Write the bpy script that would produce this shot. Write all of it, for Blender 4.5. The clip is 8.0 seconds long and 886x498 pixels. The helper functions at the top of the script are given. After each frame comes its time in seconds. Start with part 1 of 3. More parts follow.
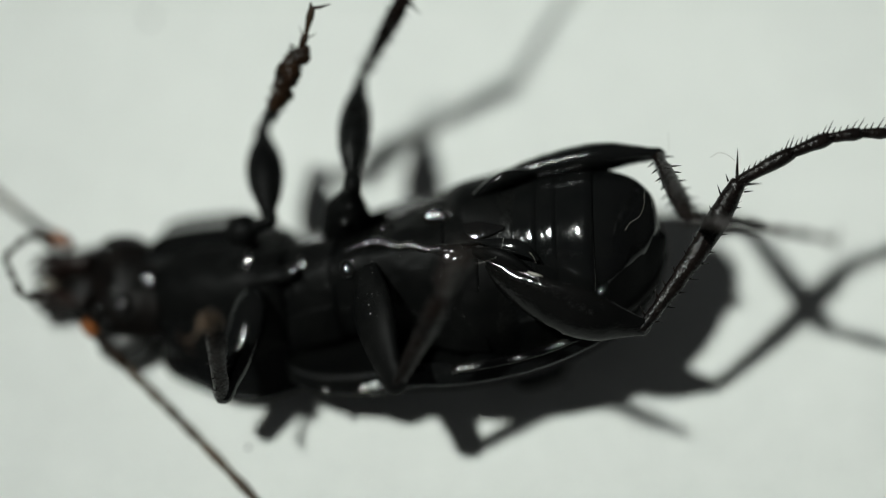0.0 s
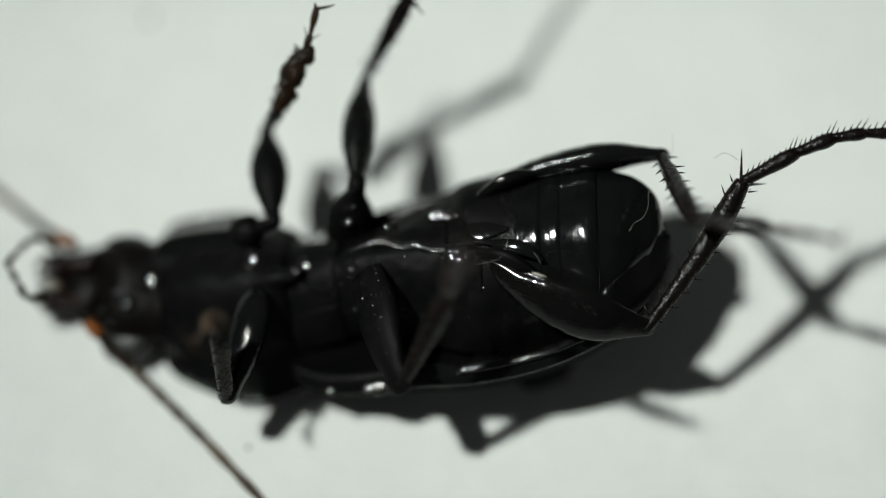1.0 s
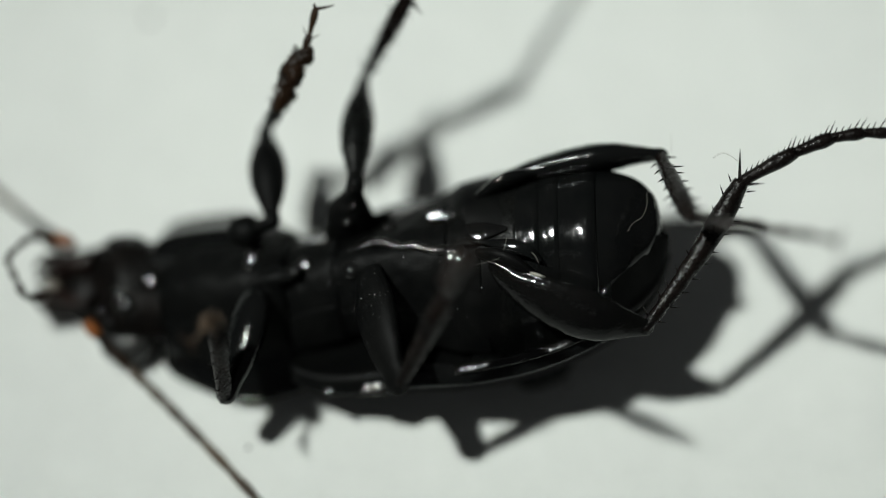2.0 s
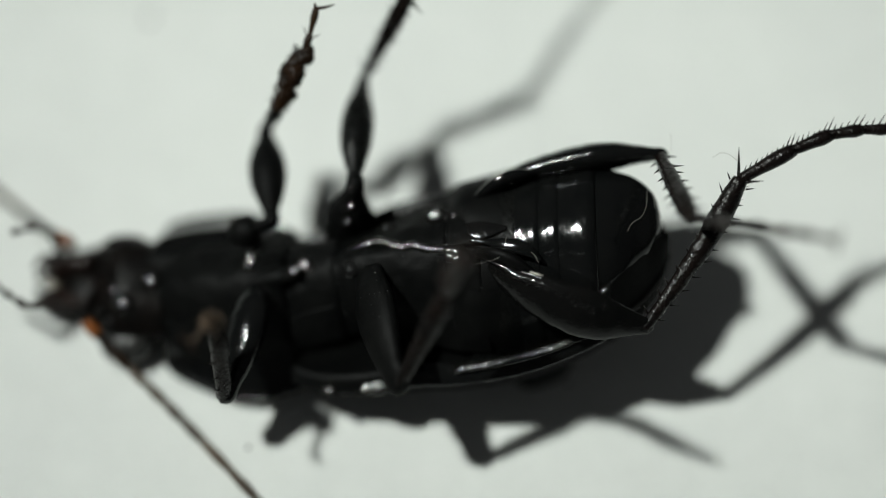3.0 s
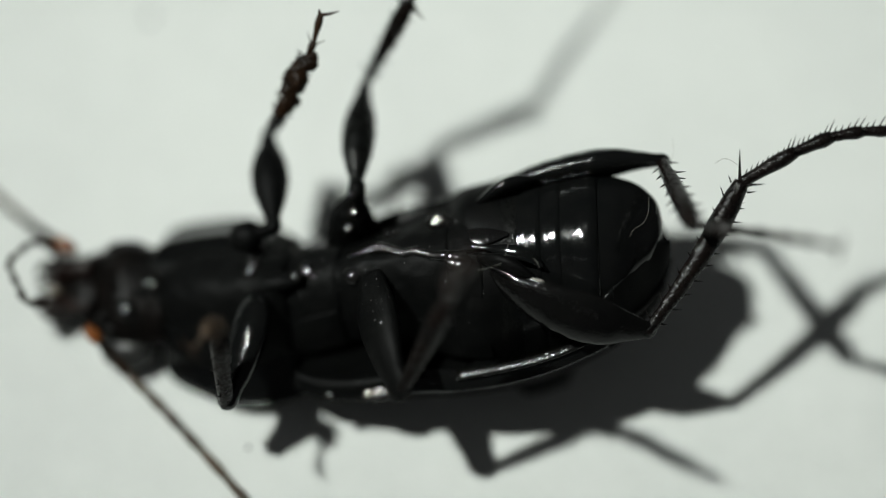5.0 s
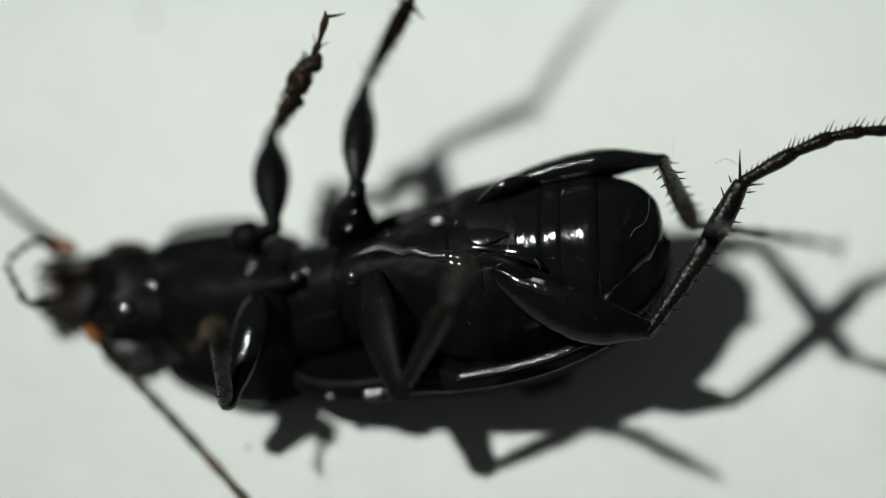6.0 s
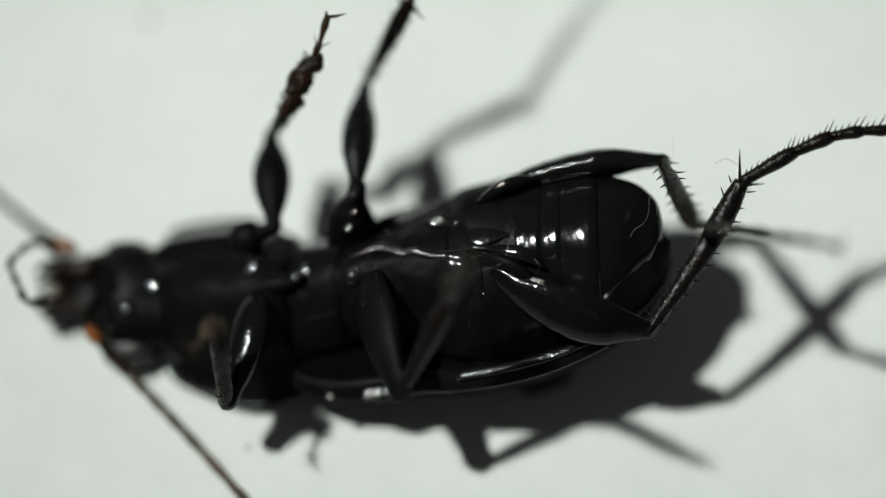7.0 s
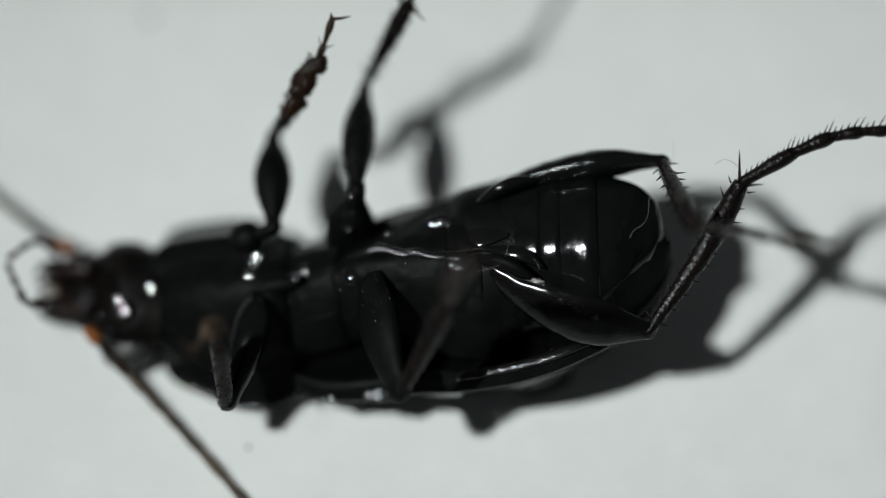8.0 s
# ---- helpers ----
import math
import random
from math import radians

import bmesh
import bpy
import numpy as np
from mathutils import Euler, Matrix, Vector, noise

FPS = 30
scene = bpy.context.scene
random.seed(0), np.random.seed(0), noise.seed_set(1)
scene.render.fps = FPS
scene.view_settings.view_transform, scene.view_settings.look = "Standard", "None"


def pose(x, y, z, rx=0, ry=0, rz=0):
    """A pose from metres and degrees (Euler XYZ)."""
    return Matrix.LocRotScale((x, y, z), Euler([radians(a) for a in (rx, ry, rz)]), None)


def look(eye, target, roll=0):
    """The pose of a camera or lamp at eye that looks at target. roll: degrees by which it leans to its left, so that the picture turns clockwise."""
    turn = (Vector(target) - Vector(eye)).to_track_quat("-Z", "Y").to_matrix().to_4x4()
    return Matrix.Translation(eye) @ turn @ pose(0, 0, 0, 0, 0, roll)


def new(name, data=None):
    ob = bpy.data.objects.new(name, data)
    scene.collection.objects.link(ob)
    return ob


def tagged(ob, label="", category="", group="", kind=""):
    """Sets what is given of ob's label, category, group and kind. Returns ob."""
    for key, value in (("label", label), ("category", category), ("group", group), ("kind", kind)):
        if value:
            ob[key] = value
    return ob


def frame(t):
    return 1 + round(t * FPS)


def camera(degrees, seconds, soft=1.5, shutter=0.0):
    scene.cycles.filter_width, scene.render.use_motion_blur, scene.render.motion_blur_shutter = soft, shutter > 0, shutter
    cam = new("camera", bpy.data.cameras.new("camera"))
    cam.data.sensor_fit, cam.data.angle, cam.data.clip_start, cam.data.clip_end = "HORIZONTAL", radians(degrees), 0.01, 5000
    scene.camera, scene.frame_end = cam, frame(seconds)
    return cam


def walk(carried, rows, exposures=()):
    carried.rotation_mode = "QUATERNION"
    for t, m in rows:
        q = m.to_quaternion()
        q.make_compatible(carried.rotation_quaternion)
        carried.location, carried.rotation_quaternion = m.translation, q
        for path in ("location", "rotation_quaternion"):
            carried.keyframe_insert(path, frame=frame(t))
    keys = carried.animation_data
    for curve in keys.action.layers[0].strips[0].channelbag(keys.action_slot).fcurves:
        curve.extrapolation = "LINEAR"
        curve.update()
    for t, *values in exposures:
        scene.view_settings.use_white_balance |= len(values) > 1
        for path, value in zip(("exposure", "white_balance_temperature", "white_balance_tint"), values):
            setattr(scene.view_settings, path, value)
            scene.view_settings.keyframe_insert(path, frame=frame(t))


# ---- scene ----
import functools

# The camera stands still over the paper, close above a small beetle.
MM = 0.001
cam = camera(20, 8.0, 0.75)
EYE = Vector((0, -28.822, 61.810)) * MM
cam.data.dof.use_dof = True
cam.data.dof.focus_distance = 0.0634
cam.data.dof.aperture_fstop = 12.0
cam.data.dof.aperture_blades = 7
walk(cam, [(0.0, look(EYE, (0, 0, 0))), (8.0, look(EYE, (0, 0, 0)))],
     exposures=[(0.0, -0.05, 6500, 10), (0.8, -0.01, 6500, 10), (1.7, -0.04, 6500, 10), (3.0, 0.04, 6500, 10), (6.5, 0.08, 6500, 10), (7.1, 0.08, 6500, 10), (7.5, -0.01, 6500, 10), (7.8, -0.03, 6500, 10), (8.0, -0.08, 6260, 14)])

# A dim room: hardly any light but the torch.
world = bpy.data.worlds.new("dim_room")
scene.world = world
world.use_nodes = True
world.node_tree.nodes["Background"].inputs[0].default_value = (0.95, 1.0, 1.0, 1)
world.node_tree.nodes["Background"].inputs[1].default_value = 0.029
TORCH_GLOW = 2740.0

# ---- materials ----


def material(name):
    m = bpy.data.materials.new(name)
    m.use_nodes = True
    return m, m.node_tree.nodes, m.node_tree.links, m.node_tree.nodes["Principled BSDF"]


def noise_node(nodes, links, scale, detail=4.0, rough=0.55):
    co = nodes.new("ShaderNodeTexCoord")
    n = nodes.new("ShaderNodeTexNoise")
    n.inputs["Scale"].default_value = scale
    n.inputs["Detail"].default_value = detail
    n.inputs["Roughness"].default_value = rough
    links.new(co.outputs["Object"], n.inputs["Vector"])
    return n


def ramp(nodes, links, source, stops):
    r = nodes.new("ShaderNodeValToRGB")
    while len(r.color_ramp.elements) < len(stops):
        r.color_ramp.elements.new(0.5)
    for e, (at, c) in zip(r.color_ramp.elements, stops):
        e.position, e.color = at, (*c, 1)
    links.new(source, r.inputs["Fac"])
    return r


def chitin(name, dark, light, rough_low, rough_high, relief, grain=9000.0, specular=0.5):
    """Insect cuticle: colour clouds, patchy gloss, and a fine net of relief."""
    m, nodes, links, b = material(name)
    clouds = noise_node(nodes, links, 1400.0, 5.0)
    links.new(ramp(nodes, links, clouds.outputs["Fac"], [(0.3, dark), (0.75, light)]).outputs["Color"], b.inputs["Base Color"])
    patch = noise_node(nodes, links, 3200.0, 6.0, 0.65)
    links.new(ramp(nodes, links, patch.outputs["Fac"], [(0.3, (rough_low,) * 3), (0.72, (rough_high,) * 3)]).outputs["Color"], b.inputs["Roughness"])
    b.inputs["Specular IOR Level"].default_value = specular
    co = nodes.new("ShaderNodeTexCoord")
    cells = nodes.new("ShaderNodeTexVoronoi")
    cells.inputs["Scale"].default_value = grain
    links.new(co.outputs["Object"], cells.inputs["Vector"])
    fine = noise_node(nodes, links, grain * 0.9, 3.0, 0.55)
    both = nodes.new("ShaderNodeMath")
    both.operation = "MULTIPLY_ADD"
    both.inputs[1].default_value = 0.45
    links.new(cells.outputs["Distance"], both.inputs[0])
    links.new(fine.outputs["Fac"], both.inputs[2])
    bump = nodes.new("ShaderNodeBump")
    bump.inputs["Strength"].default_value = relief
    bump.inputs["Distance"].default_value = 0.3 / grain
    links.new(both.outputs[0], bump.inputs["Height"])
    links.new(bump.outputs["Normal"], b.inputs["Normal"])
    return m


BLACK = chitin("black_cuticle", (0.003, 0.0034, 0.0035), (0.006, 0.0062, 0.006), 0.055, 0.11, 0.08, 17000.0, 0.42)
FLANK = chitin("dull_black_cuticle", (0.003, 0.0034, 0.0035), (0.006, 0.0062, 0.006), 0.09, 0.16, 0.45, 17000.0, 0.35)
POLISH = chitin("polished_black_rim", (0.004, 0.004, 0.004), (0.0065, 0.0065, 0.006), 0.1, 0.2, 0.7, 15000.0, 0.8)
THIGH = chitin("glossy_black_thigh", (0.0028, 0.003, 0.003), (0.0056, 0.0054, 0.0051), 0.1, 0.2, 0.4, 13000.0, 0.2)
DULL = chitin("satin_black_cuticle", (0.003, 0.0034, 0.0034), (0.0065, 0.0065, 0.006), 0.2, 0.36, 0.5, 17000.0, 0.14)
MATT = chitin("matt_black_cuticle", (0.0016, 0.0018, 0.0019), (0.0042, 0.0043, 0.0041), 0.45, 0.62, 0.25, 17000.0, 0.07)
HEAD = chitin("brown_black_cuticle", (0.0015, 0.0016, 0.0016), (0.0062, 0.0043, 0.0037), 0.3, 0.52, 0.5, 14000.0, 0.09)
LIMB = chitin("black_brown_cuticle", (0.0035, 0.003, 0.003), (0.009, 0.006, 0.005), 0.16, 0.36, 0.9, 12000.0, 0.2)
NODULE = chitin("shiny_black_nodule", (0.004, 0.004, 0.004), (0.007, 0.0066, 0.006), 0.06, 0.12, 0.1, 14000.0, 0.9)
BROWN = chitin("dark_brown_cuticle", (0.006, 0.0036, 0.0025), (0.026, 0.0125, 0.0055), 0.35, 0.55, 0.4, specular=0.15)
RUST = chitin("rust_brown_cuticle", (0.004, 0.002, 0.0016), (0.014, 0.0052, 0.0034), 0.3, 0.5, 0.6, specular=0.25)
AMBER = chitin("amber_cuticle", (0.13, 0.036, 0.007), (0.24, 0.075, 0.014), 0.45, 0.6, 0.3, specular=0.25)
FUZZ = chitin("downy_brown_cuticle", (0.024, 0.015, 0.009), (0.075, 0.045, 0.024), 0.55, 0.75, 0.5)
DOWNY = chitin("downy_antenna", (0.035, 0.024, 0.016), (0.1, 0.068, 0.042), 0.55, 0.75, 0.5)
FIBRE = chitin("pale_fibre", (0.24, 0.23, 0.2), (0.38, 0.365, 0.33), 0.4, 0.6, 0.2)
CREAM = chitin("cream_membrane", (0.1, 0.075, 0.05), (0.22, 0.18, 0.13), 0.4, 0.6, 0.3)
FACET = chitin("faceted_eye", (0.012, 0.012, 0.012), (0.03, 0.03, 0.028), 0.3, 0.45, 0.8, 24000.0)


def paper_material():
    m, nodes, links, b = material("white_paper")
    clouds = noise_node(nodes, links, 130.0, 6.0, 0.6)
    links.new(ramp(nodes, links, clouds.outputs["Fac"], [(0.3, (0.76, 0.775, 0.755)), (0.7, (0.82, 0.835, 0.81))]).outputs["Color"], b.inputs["Base Color"])
    b.inputs["Roughness"].default_value = 0.75
    b.inputs["Specular IOR Level"].default_value = 0.25
    specks = noise_node(nodes, links, 900.0, 7.0, 0.7)
    tone = ramp(nodes, links, specks.outputs["Fac"], [(0.3, (0.955, 0.957, 0.955)), (0.62, (1, 1, 1))])
    mix = nodes.new("ShaderNodeMix")
    mix.data_type, mix.blend_type = "RGBA", "MULTIPLY"
    mix.inputs[0].default_value = 1.0
    links.new(b.inputs["Base Color"].links[0].from_socket, mix.inputs[6])
    links.new(tone.outputs["Color"], mix.inputs[7])
    links.new(mix.outputs[2], b.inputs["Base Color"])
    pulp = noise_node(nodes, links, 2200.0, 8.0, 0.65)
    bump = nodes.new("ShaderNodeBump")
    bump.inputs["Strength"].default_value = 0.45
    bump.inputs["Distance"].default_value = 0.00006
    links.new(pulp.outputs["Fac"], bump.inputs["Height"])
    links.new(bump.outputs["Normal"], b.inputs["Normal"])
    return m


def plain(name, low, high, rough, scale, metal=0.0):
    m, nodes, links, b = material(name)
    n = noise_node(nodes, links, scale, 6.0)
    links.new(ramp(nodes, links, n.outputs["Fac"], [(0.3, low), (0.7, high)]).outputs["Color"], b.inputs["Base Color"])
    b.inputs["Roughness"].default_value = rough
    b.inputs["Metallic"].default_value = metal
    return m


PAPER = paper_material()
TABLE = plain("table_top", (0.28, 0.27, 0.25), (0.36, 0.35, 0.32), 0.5, 12.0)
METAL = plain("dark_metal", (0.03, 0.03, 0.03), (0.05, 0.05, 0.05), 0.35, 300.0, 1.0)
SPECK = plain("grey_speck", (0.1, 0.1, 0.095), (0.18, 0.18, 0.17), 0.8, 9000.0)
GLOW, _nodes, _links, _b = material("torch_lens")
_b.inputs["Base Color"].default_value = (0.8, 0.8, 0.8, 1)
_b.inputs["Emission Color"].default_value = (0.94, 1.0, 0.94, 1)
_b.inputs["Emission Strength"].default_value = TORCH_GLOW

# ---- mesh tools (all lengths below in millimetres) ----
ORIGIN = {}


def part(name, bm, mat, parent=None, label="", pivot=(0, 0, 0), smooth=True, lumps=0.0, lump=0.5):
    """Links a mesh, given in the thing's space in mm, as one object whose origin is pivot."""
    pv = Vector(pivot)
    bmesh.ops.recalc_face_normals(bm, faces=bm.faces[:])
    if lumps:
        bm.normal_update()
        for v in bm.verts:
            v.co += v.normal * lumps * (noise.noise(v.co / lump) + 0.5 * noise.noise(v.co / lump * 2.3))
    for v in bm.verts:
        v.co = (v.co - pv) * MM
    for f in bm.faces:
        f.smooth = smooth
    me = bpy.data.meshes.new(name)
    bm.to_mesh(me)
    bm.free()
    me.materials.append(mat)
    ob = new(name, me)
    ORIGIN[ob.name] = pv
    ob.location = pv * MM
    if parent is not None:
        ob.parent = parent
        ob.location = (pv - ORIGIN.get(parent.name, Vector())) * MM
    if label:
        ob["label"] = label
    return ob


def curve(points, t):
    """Catmull-Rom through points, t from 0 to 1. Points may be numbers or vectors."""
    n = len(points) - 1
    i = min(int(t * n), n - 1)
    f = t * n - i
    p1, p2 = points[i], points[i + 1]
    p0 = points[i - 1] if i > 0 else p1 * 2 - p2
    p3 = points[i + 2] if i + 2 <= n else p2 * 2 - p1
    return (p1 * 2 + (p2 - p0) * f + (p0 * 2 - p1 * 5 + p2 * 4 - p3) * f * f + (p1 * 3 - p0 - p2 * 3 + p3) * f ** 3) * 0.5


def table(pairs, x):
    """A smooth reading of (x, value) pairs."""
    xs, ys = [p[0] for p in pairs], [p[1] for p in pairs]
    if x <= xs[0]:
        return ys[0]
    if x >= xs[-1]:
        return ys[-1]
    i = max(k for k in range(len(xs) - 1) if xs[k] <= x)
    slopes = []
    for k in (i, i + 1):
        a, b = max(k - 1, 0), min(k + 1, len(xs) - 1)
        slopes.append((ys[b] - ys[a]) / (xs[b] - xs[a]))
    h = xs[i + 1] - xs[i]
    f = (x - xs[i]) / h
    return (ys[i] * (1 + 2 * f) * (1 - f) ** 2 + slopes[0] * h * f * (1 - f) ** 2
            + ys[i + 1] * f * f * (3 - 2 * f) + slopes[1] * h * f * f * (f - 1))


def rings(bm, rows, closed=True, caps=True):
    made = [[bm.verts.new(p) for p in row] for row in rows]
    n = len(rows[0])
    for a, b in zip(made, made[1:]):
        for k in range(n if closed else n - 1):
            bm.faces.new((a[k], a[(k + 1) % n], b[(k + 1) % n], b[k]))
    if caps and closed:
        bm.faces.new(made[0][::-1])
        bm.faces.new(made[-1])
    return bm


def tube(bm, path, radii, n=12, steps=0, flat=1.0, wide=(0, 0, 1), wobble=0.0, dome=0.0):
    """A round limb along path; radii is read evenly along it; flat squeezes it across wide."""
    steps = steps or 3 * len(path)
    path = [Vector(p) for p in path]
    rows = []
    for s in range(steps + 1):
        t = s / steps
        c = curve(path, t)
        d = (curve(path, min(t + 0.01, 1)) - curve(path, max(t - 0.01, 0))).normalized()
        a = Vector(wide) - d * d.dot(Vector(wide))
        a = a.normalized() if a.length > 1e-3 else d.orthogonal().normalized()
        b = d.cross(a)
        r = table([(k / (len(radii) - 1), v) for k, v in enumerate(radii)], t)
        row = []
        for k in range(n):
            g = 2 * math.pi * k / n
            q = r * (1 + wobble * noise.noise(c * 3 + Vector((math.cos(g), math.sin(g), 0))))
            row.append(c + a * math.cos(g) * q + b * math.sin(g) * q * flat)
        rows.append(row)
    for k in range(1, 7 if dome else 0):  # a rounded end
        g = math.pi / 2 * k / 6.2
        rows.append([c + d * r * dome * math.sin(g) + (q - c) * math.cos(g) for q in row])
    return rings(bm, rows)


def spine(bm, base, tip, r, bend=(0, 0, 0), n=5):
    mid = (Vector(base) + Vector(tip)) * 0.5 + Vector(bend)
    return tube(bm, [base, mid, tip], [r, r * 0.7, r * 0.08], n, 4)


def blob(bm, centre, axes, n=20, m=12, power=1.0):
    """An ellipsoid; axes are three vectors."""
    c = Vector(centre)
    a, b, d = [Vector(x) for x in axes]
    rows = []
    for i in range(m + 1):
        th = math.pi * min(max(i / m, 0.015), 0.985)
        st, ct = math.sin(th) ** power, math.cos(th)
        rows.append([c + a * ct + b * st * math.cos(2 * math.pi * k / n) + d * st * math.sin(2 * math.pi * k / n) for k in range(n)])
    return rings(bm, rows)


# ---- paper and table ----


def slab(name, x0, x1, y0, y1, z0, z1, mat):
    bm = bmesh.new()
    bmesh.ops.create_cube(bm, size=1.0)
    for v in bm.verts:
        v.co = Vector((x0 + (v.co.x + 0.5) * (x1 - x0), y0 + (v.co.y + 0.5) * (y1 - y0), z0 + (v.co.z + 0.5) * (z1 - z0)))
    bmesh.ops.bevel(bm, geom=bm.edges[:], offset=min(z1 - z0, 8.0) * 0.25, segments=2, affect="EDGES")
    return part(name, bm, mat, smooth=False)


tagged(slab("table_top", -600, 600, -400, 400, -30.2, -0.2, TABLE), "plain grey-brown table top under the paper", "table top", kind="structure")
tagged(slab("paper_sheet", -140, 157, -95, 115, -0.2, 0.0, PAPER), "smooth white paper sheet lit by a torch", "paper")


def specks():
    rnd = random.Random(4)
    for x, y, r in ((-8.31, 7.2, 0.11), (-5.09, -5.75, 0.06), (3.31, -3.95, 0.05)):
        bm = bmesh.new()
        blob(bm, (0, 0, r * 0.3), ((r, 0, 0), (0, r * rnd.uniform(0.9, 1.8), 0), (0, 0, r * 0.4)), 9, 6)
        for v in bm.verts:
            v.co *= 1 + 0.35 * noise.noise(v.co * 20)
            v.co.z = max(v.co.z, 0.0)
        ob = part("dust_speck", bm, SPECK)
        ob.location = Vector((x, y, 0.0)) * MM
        tagged(ob, "tiny grey dust speck on the white paper", "dust", "dust specks on the paper")


specks()

# ---- beetle ----
BASE = Vector((0, -2, 0))  # on the paper, under the beetle
beetle = tagged(new("beetle"), "glossy black ground beetle lying on its back on paper", "beetle")
beetle.location = BASE * MM
ORIGIN[beetle.name] = Vector()

MID = Vector((0.52, -1.94, 4.05)) - BASE
EU, EV, EW = Vector((0.97, 0, 0.22)), Vector((0, 1, 0)), Vector((-0.22, 0, 0.97))
SLOPE = [(-12.0, 16.0), (-7.0, 16.0), (-4.0, 14.0), (-1.5, 11.0), (0.5, 8.0), (6.0, 7.0)]  # the tail stands higher than the head
LEAN = 0.15  # the far side stands higher, the belly leans to the near side
SWAY = [(-12.2, 0.62), (-11.0, 0.4), (-9.6, 0.18), (-8.4, 0.1), (-6.0, -0.12), (-2.0, 0.1), (3.0, 0.22), (5.0, 0.35), (6.0, 0.4)]


@functools.lru_cache(maxsize=None)
def spine_point(k):
    """The body's axis, in steps of 0.05 mm from the hips."""
    if k == 0:
        return (0.0, 0.0)
    back = 1 if k > 0 else -1
    x, z = spine_point(k - back)
    g = radians(table(SLOPE, (k - 0.5 * back) * 0.05))
    return (x + back * 0.05 * math.cos(g), z + back * 0.05 * math.sin(g))


def body(u, v, w, lean=LEAN):
    """Body space: u to the tail, v to the beetle's right, w to its belly; the origin lies between the hind hips."""
    if u < -4.9:  # the forebody is drawn out
        u -= 0.7 * min(1.0, (-4.9 - u) / 2.8)
    k = math.floor(u / 0.05)
    f = u / 0.05 - k
    (x0, z0), (x1, z1) = spine_point(k), spine_point(k + 1)
    g = radians(table(SLOPE, u))
    v, w = v - lean * (w + 1.5), w + lean * v
    return MID + Vector((x0 + (x1 - x0) * f - math.sin(g) * w, v + table(SWAY, u), z0 + (z1 - z0) * f + math.cos(g) * w))


WIDTH = [(-4.95, 2.42), (-4.6, 2.62), (-4.0, 2.8), (-3.0, 2.92), (-1.0, 3.0), (0.8, 2.94), (2.0, 2.74), (3.0, 2.42), (4.0, 1.95), (4.5, 1.58), (4.8, 1.2), (5.0, 0.84), (5.12, 0.5), (5.2, 0.15)]
RIM = [(-4.95, -1.6), (-3.5, -1.6), (-1.5, -1.55), (0.5, -1.5), (1.6, -1.42), (2.8, -1.36), (4.0, -1.5), (5.4, -1.8)]
BACK = [(-4.95, -2.76), (-4.0, -3.08), (-2.5, -3.5), (-1.0, -3.78), (1.0, -3.8), (2.5, -3.55), (3.6, -3.12), (4.6, -2.55), (5.4, -2.0)]
BELLY_NEAR = [(-0.6, 1.6), (0.0, 2.1), (0.6, 2.62), (1.3, 2.86), (2.0, 2.68), (2.6, 2.3), (3.2, 1.78), (3.8, 1.26), (4.3, 0.8), (4.7, 0.32), (4.92, -0.1), (5.02, -0.36)]
BELLY_FAR = [(0.0, 2.2), (0.6, 2.4), (1.3, 2.66), (2.0, 2.7), (2.6, 2.44), (3.0, 2.27), (3.6, 2.0), (4.1, 1.78), (4.5, 1.54), (4.8, 1.24), (4.95, 0.98), (5.02, 0.6)]
BELLY = [(-3.4, -0.25), (-2.6, -0.08), (-1.0, 0.0), (0.3, 0.02), (0.9, 0.01), (1.4, 0.0), (2.1, 0.08), (2.7, 0.15), (3.3, 0.2), (3.8, 0.12), (4.2, -0.08), (4.5, -0.28), (4.75, -0.44), (4.92, -0.58), (5.02, -0.72)]


def glint_bump(name, at, r, parent, label="", mat=None):
    """A low smooth bump added to catch a glint, facing up and a little to the head."""
    h = Vector((-0.244, -0.196, 0.95)).normalized()
    a = h.orthogonal().normalized()
    return part(name, blob(bmesh.new(), Vector(at) - BASE - h * r * 0.06, (h * r * 0.36, a * r, h.cross(a) * r), 20, 12), mat or NODULE, parent, label, lumps=0.012, lump=0.12)


def pores(ob, n, r, seed):
    """Tiny shiny bristle pores, scattered over the upper side of a part."""
    rnd = random.Random(seed)
    up = Vector((-0.244, -0.196, 0.95)).normalized()
    side = up.orthogonal().normalized()
    spots = [v for v in ob.data.vertices if v.normal.dot(up) > 0.6]
    bm = bmesh.new()
    for v in rnd.sample(spots, min(n, len(spots))):
        q = r * rnd.uniform(0.5, 1.2)
        c = v.co / MM + ORIGIN[ob.name] + Vector([rnd.uniform(-0.03, 0.03) for _ in range(3)]) * 0.3
        blob(bm, c - up * q * 0.15, (up * q * 0.34, side * q, up.cross(side) * q), 12, 8)
    tagged(part("stipple", bm, POLISH, ob, "tiny shiny bristle pores"), kind="stuff")


def belly_crest(u):
    return table([(1.0, 0.3), (3.0, 0.32), (4.0, 0.55), (4.5, 0.72), (4.8, 0.66), (5.02, 0.48)], u)


def near_deep(u):
    """How far the belly falls from its crest to its near edge."""
    return max(table(BELLY_NEAR, u) + belly_crest(u), 0.1) ** 2 / table([(0.3, 3.7), (1.4, 2.3), (2.6, 2.1), (3.4, 3.4), (4.2, 3.6), (5.0, 2.4)], u)


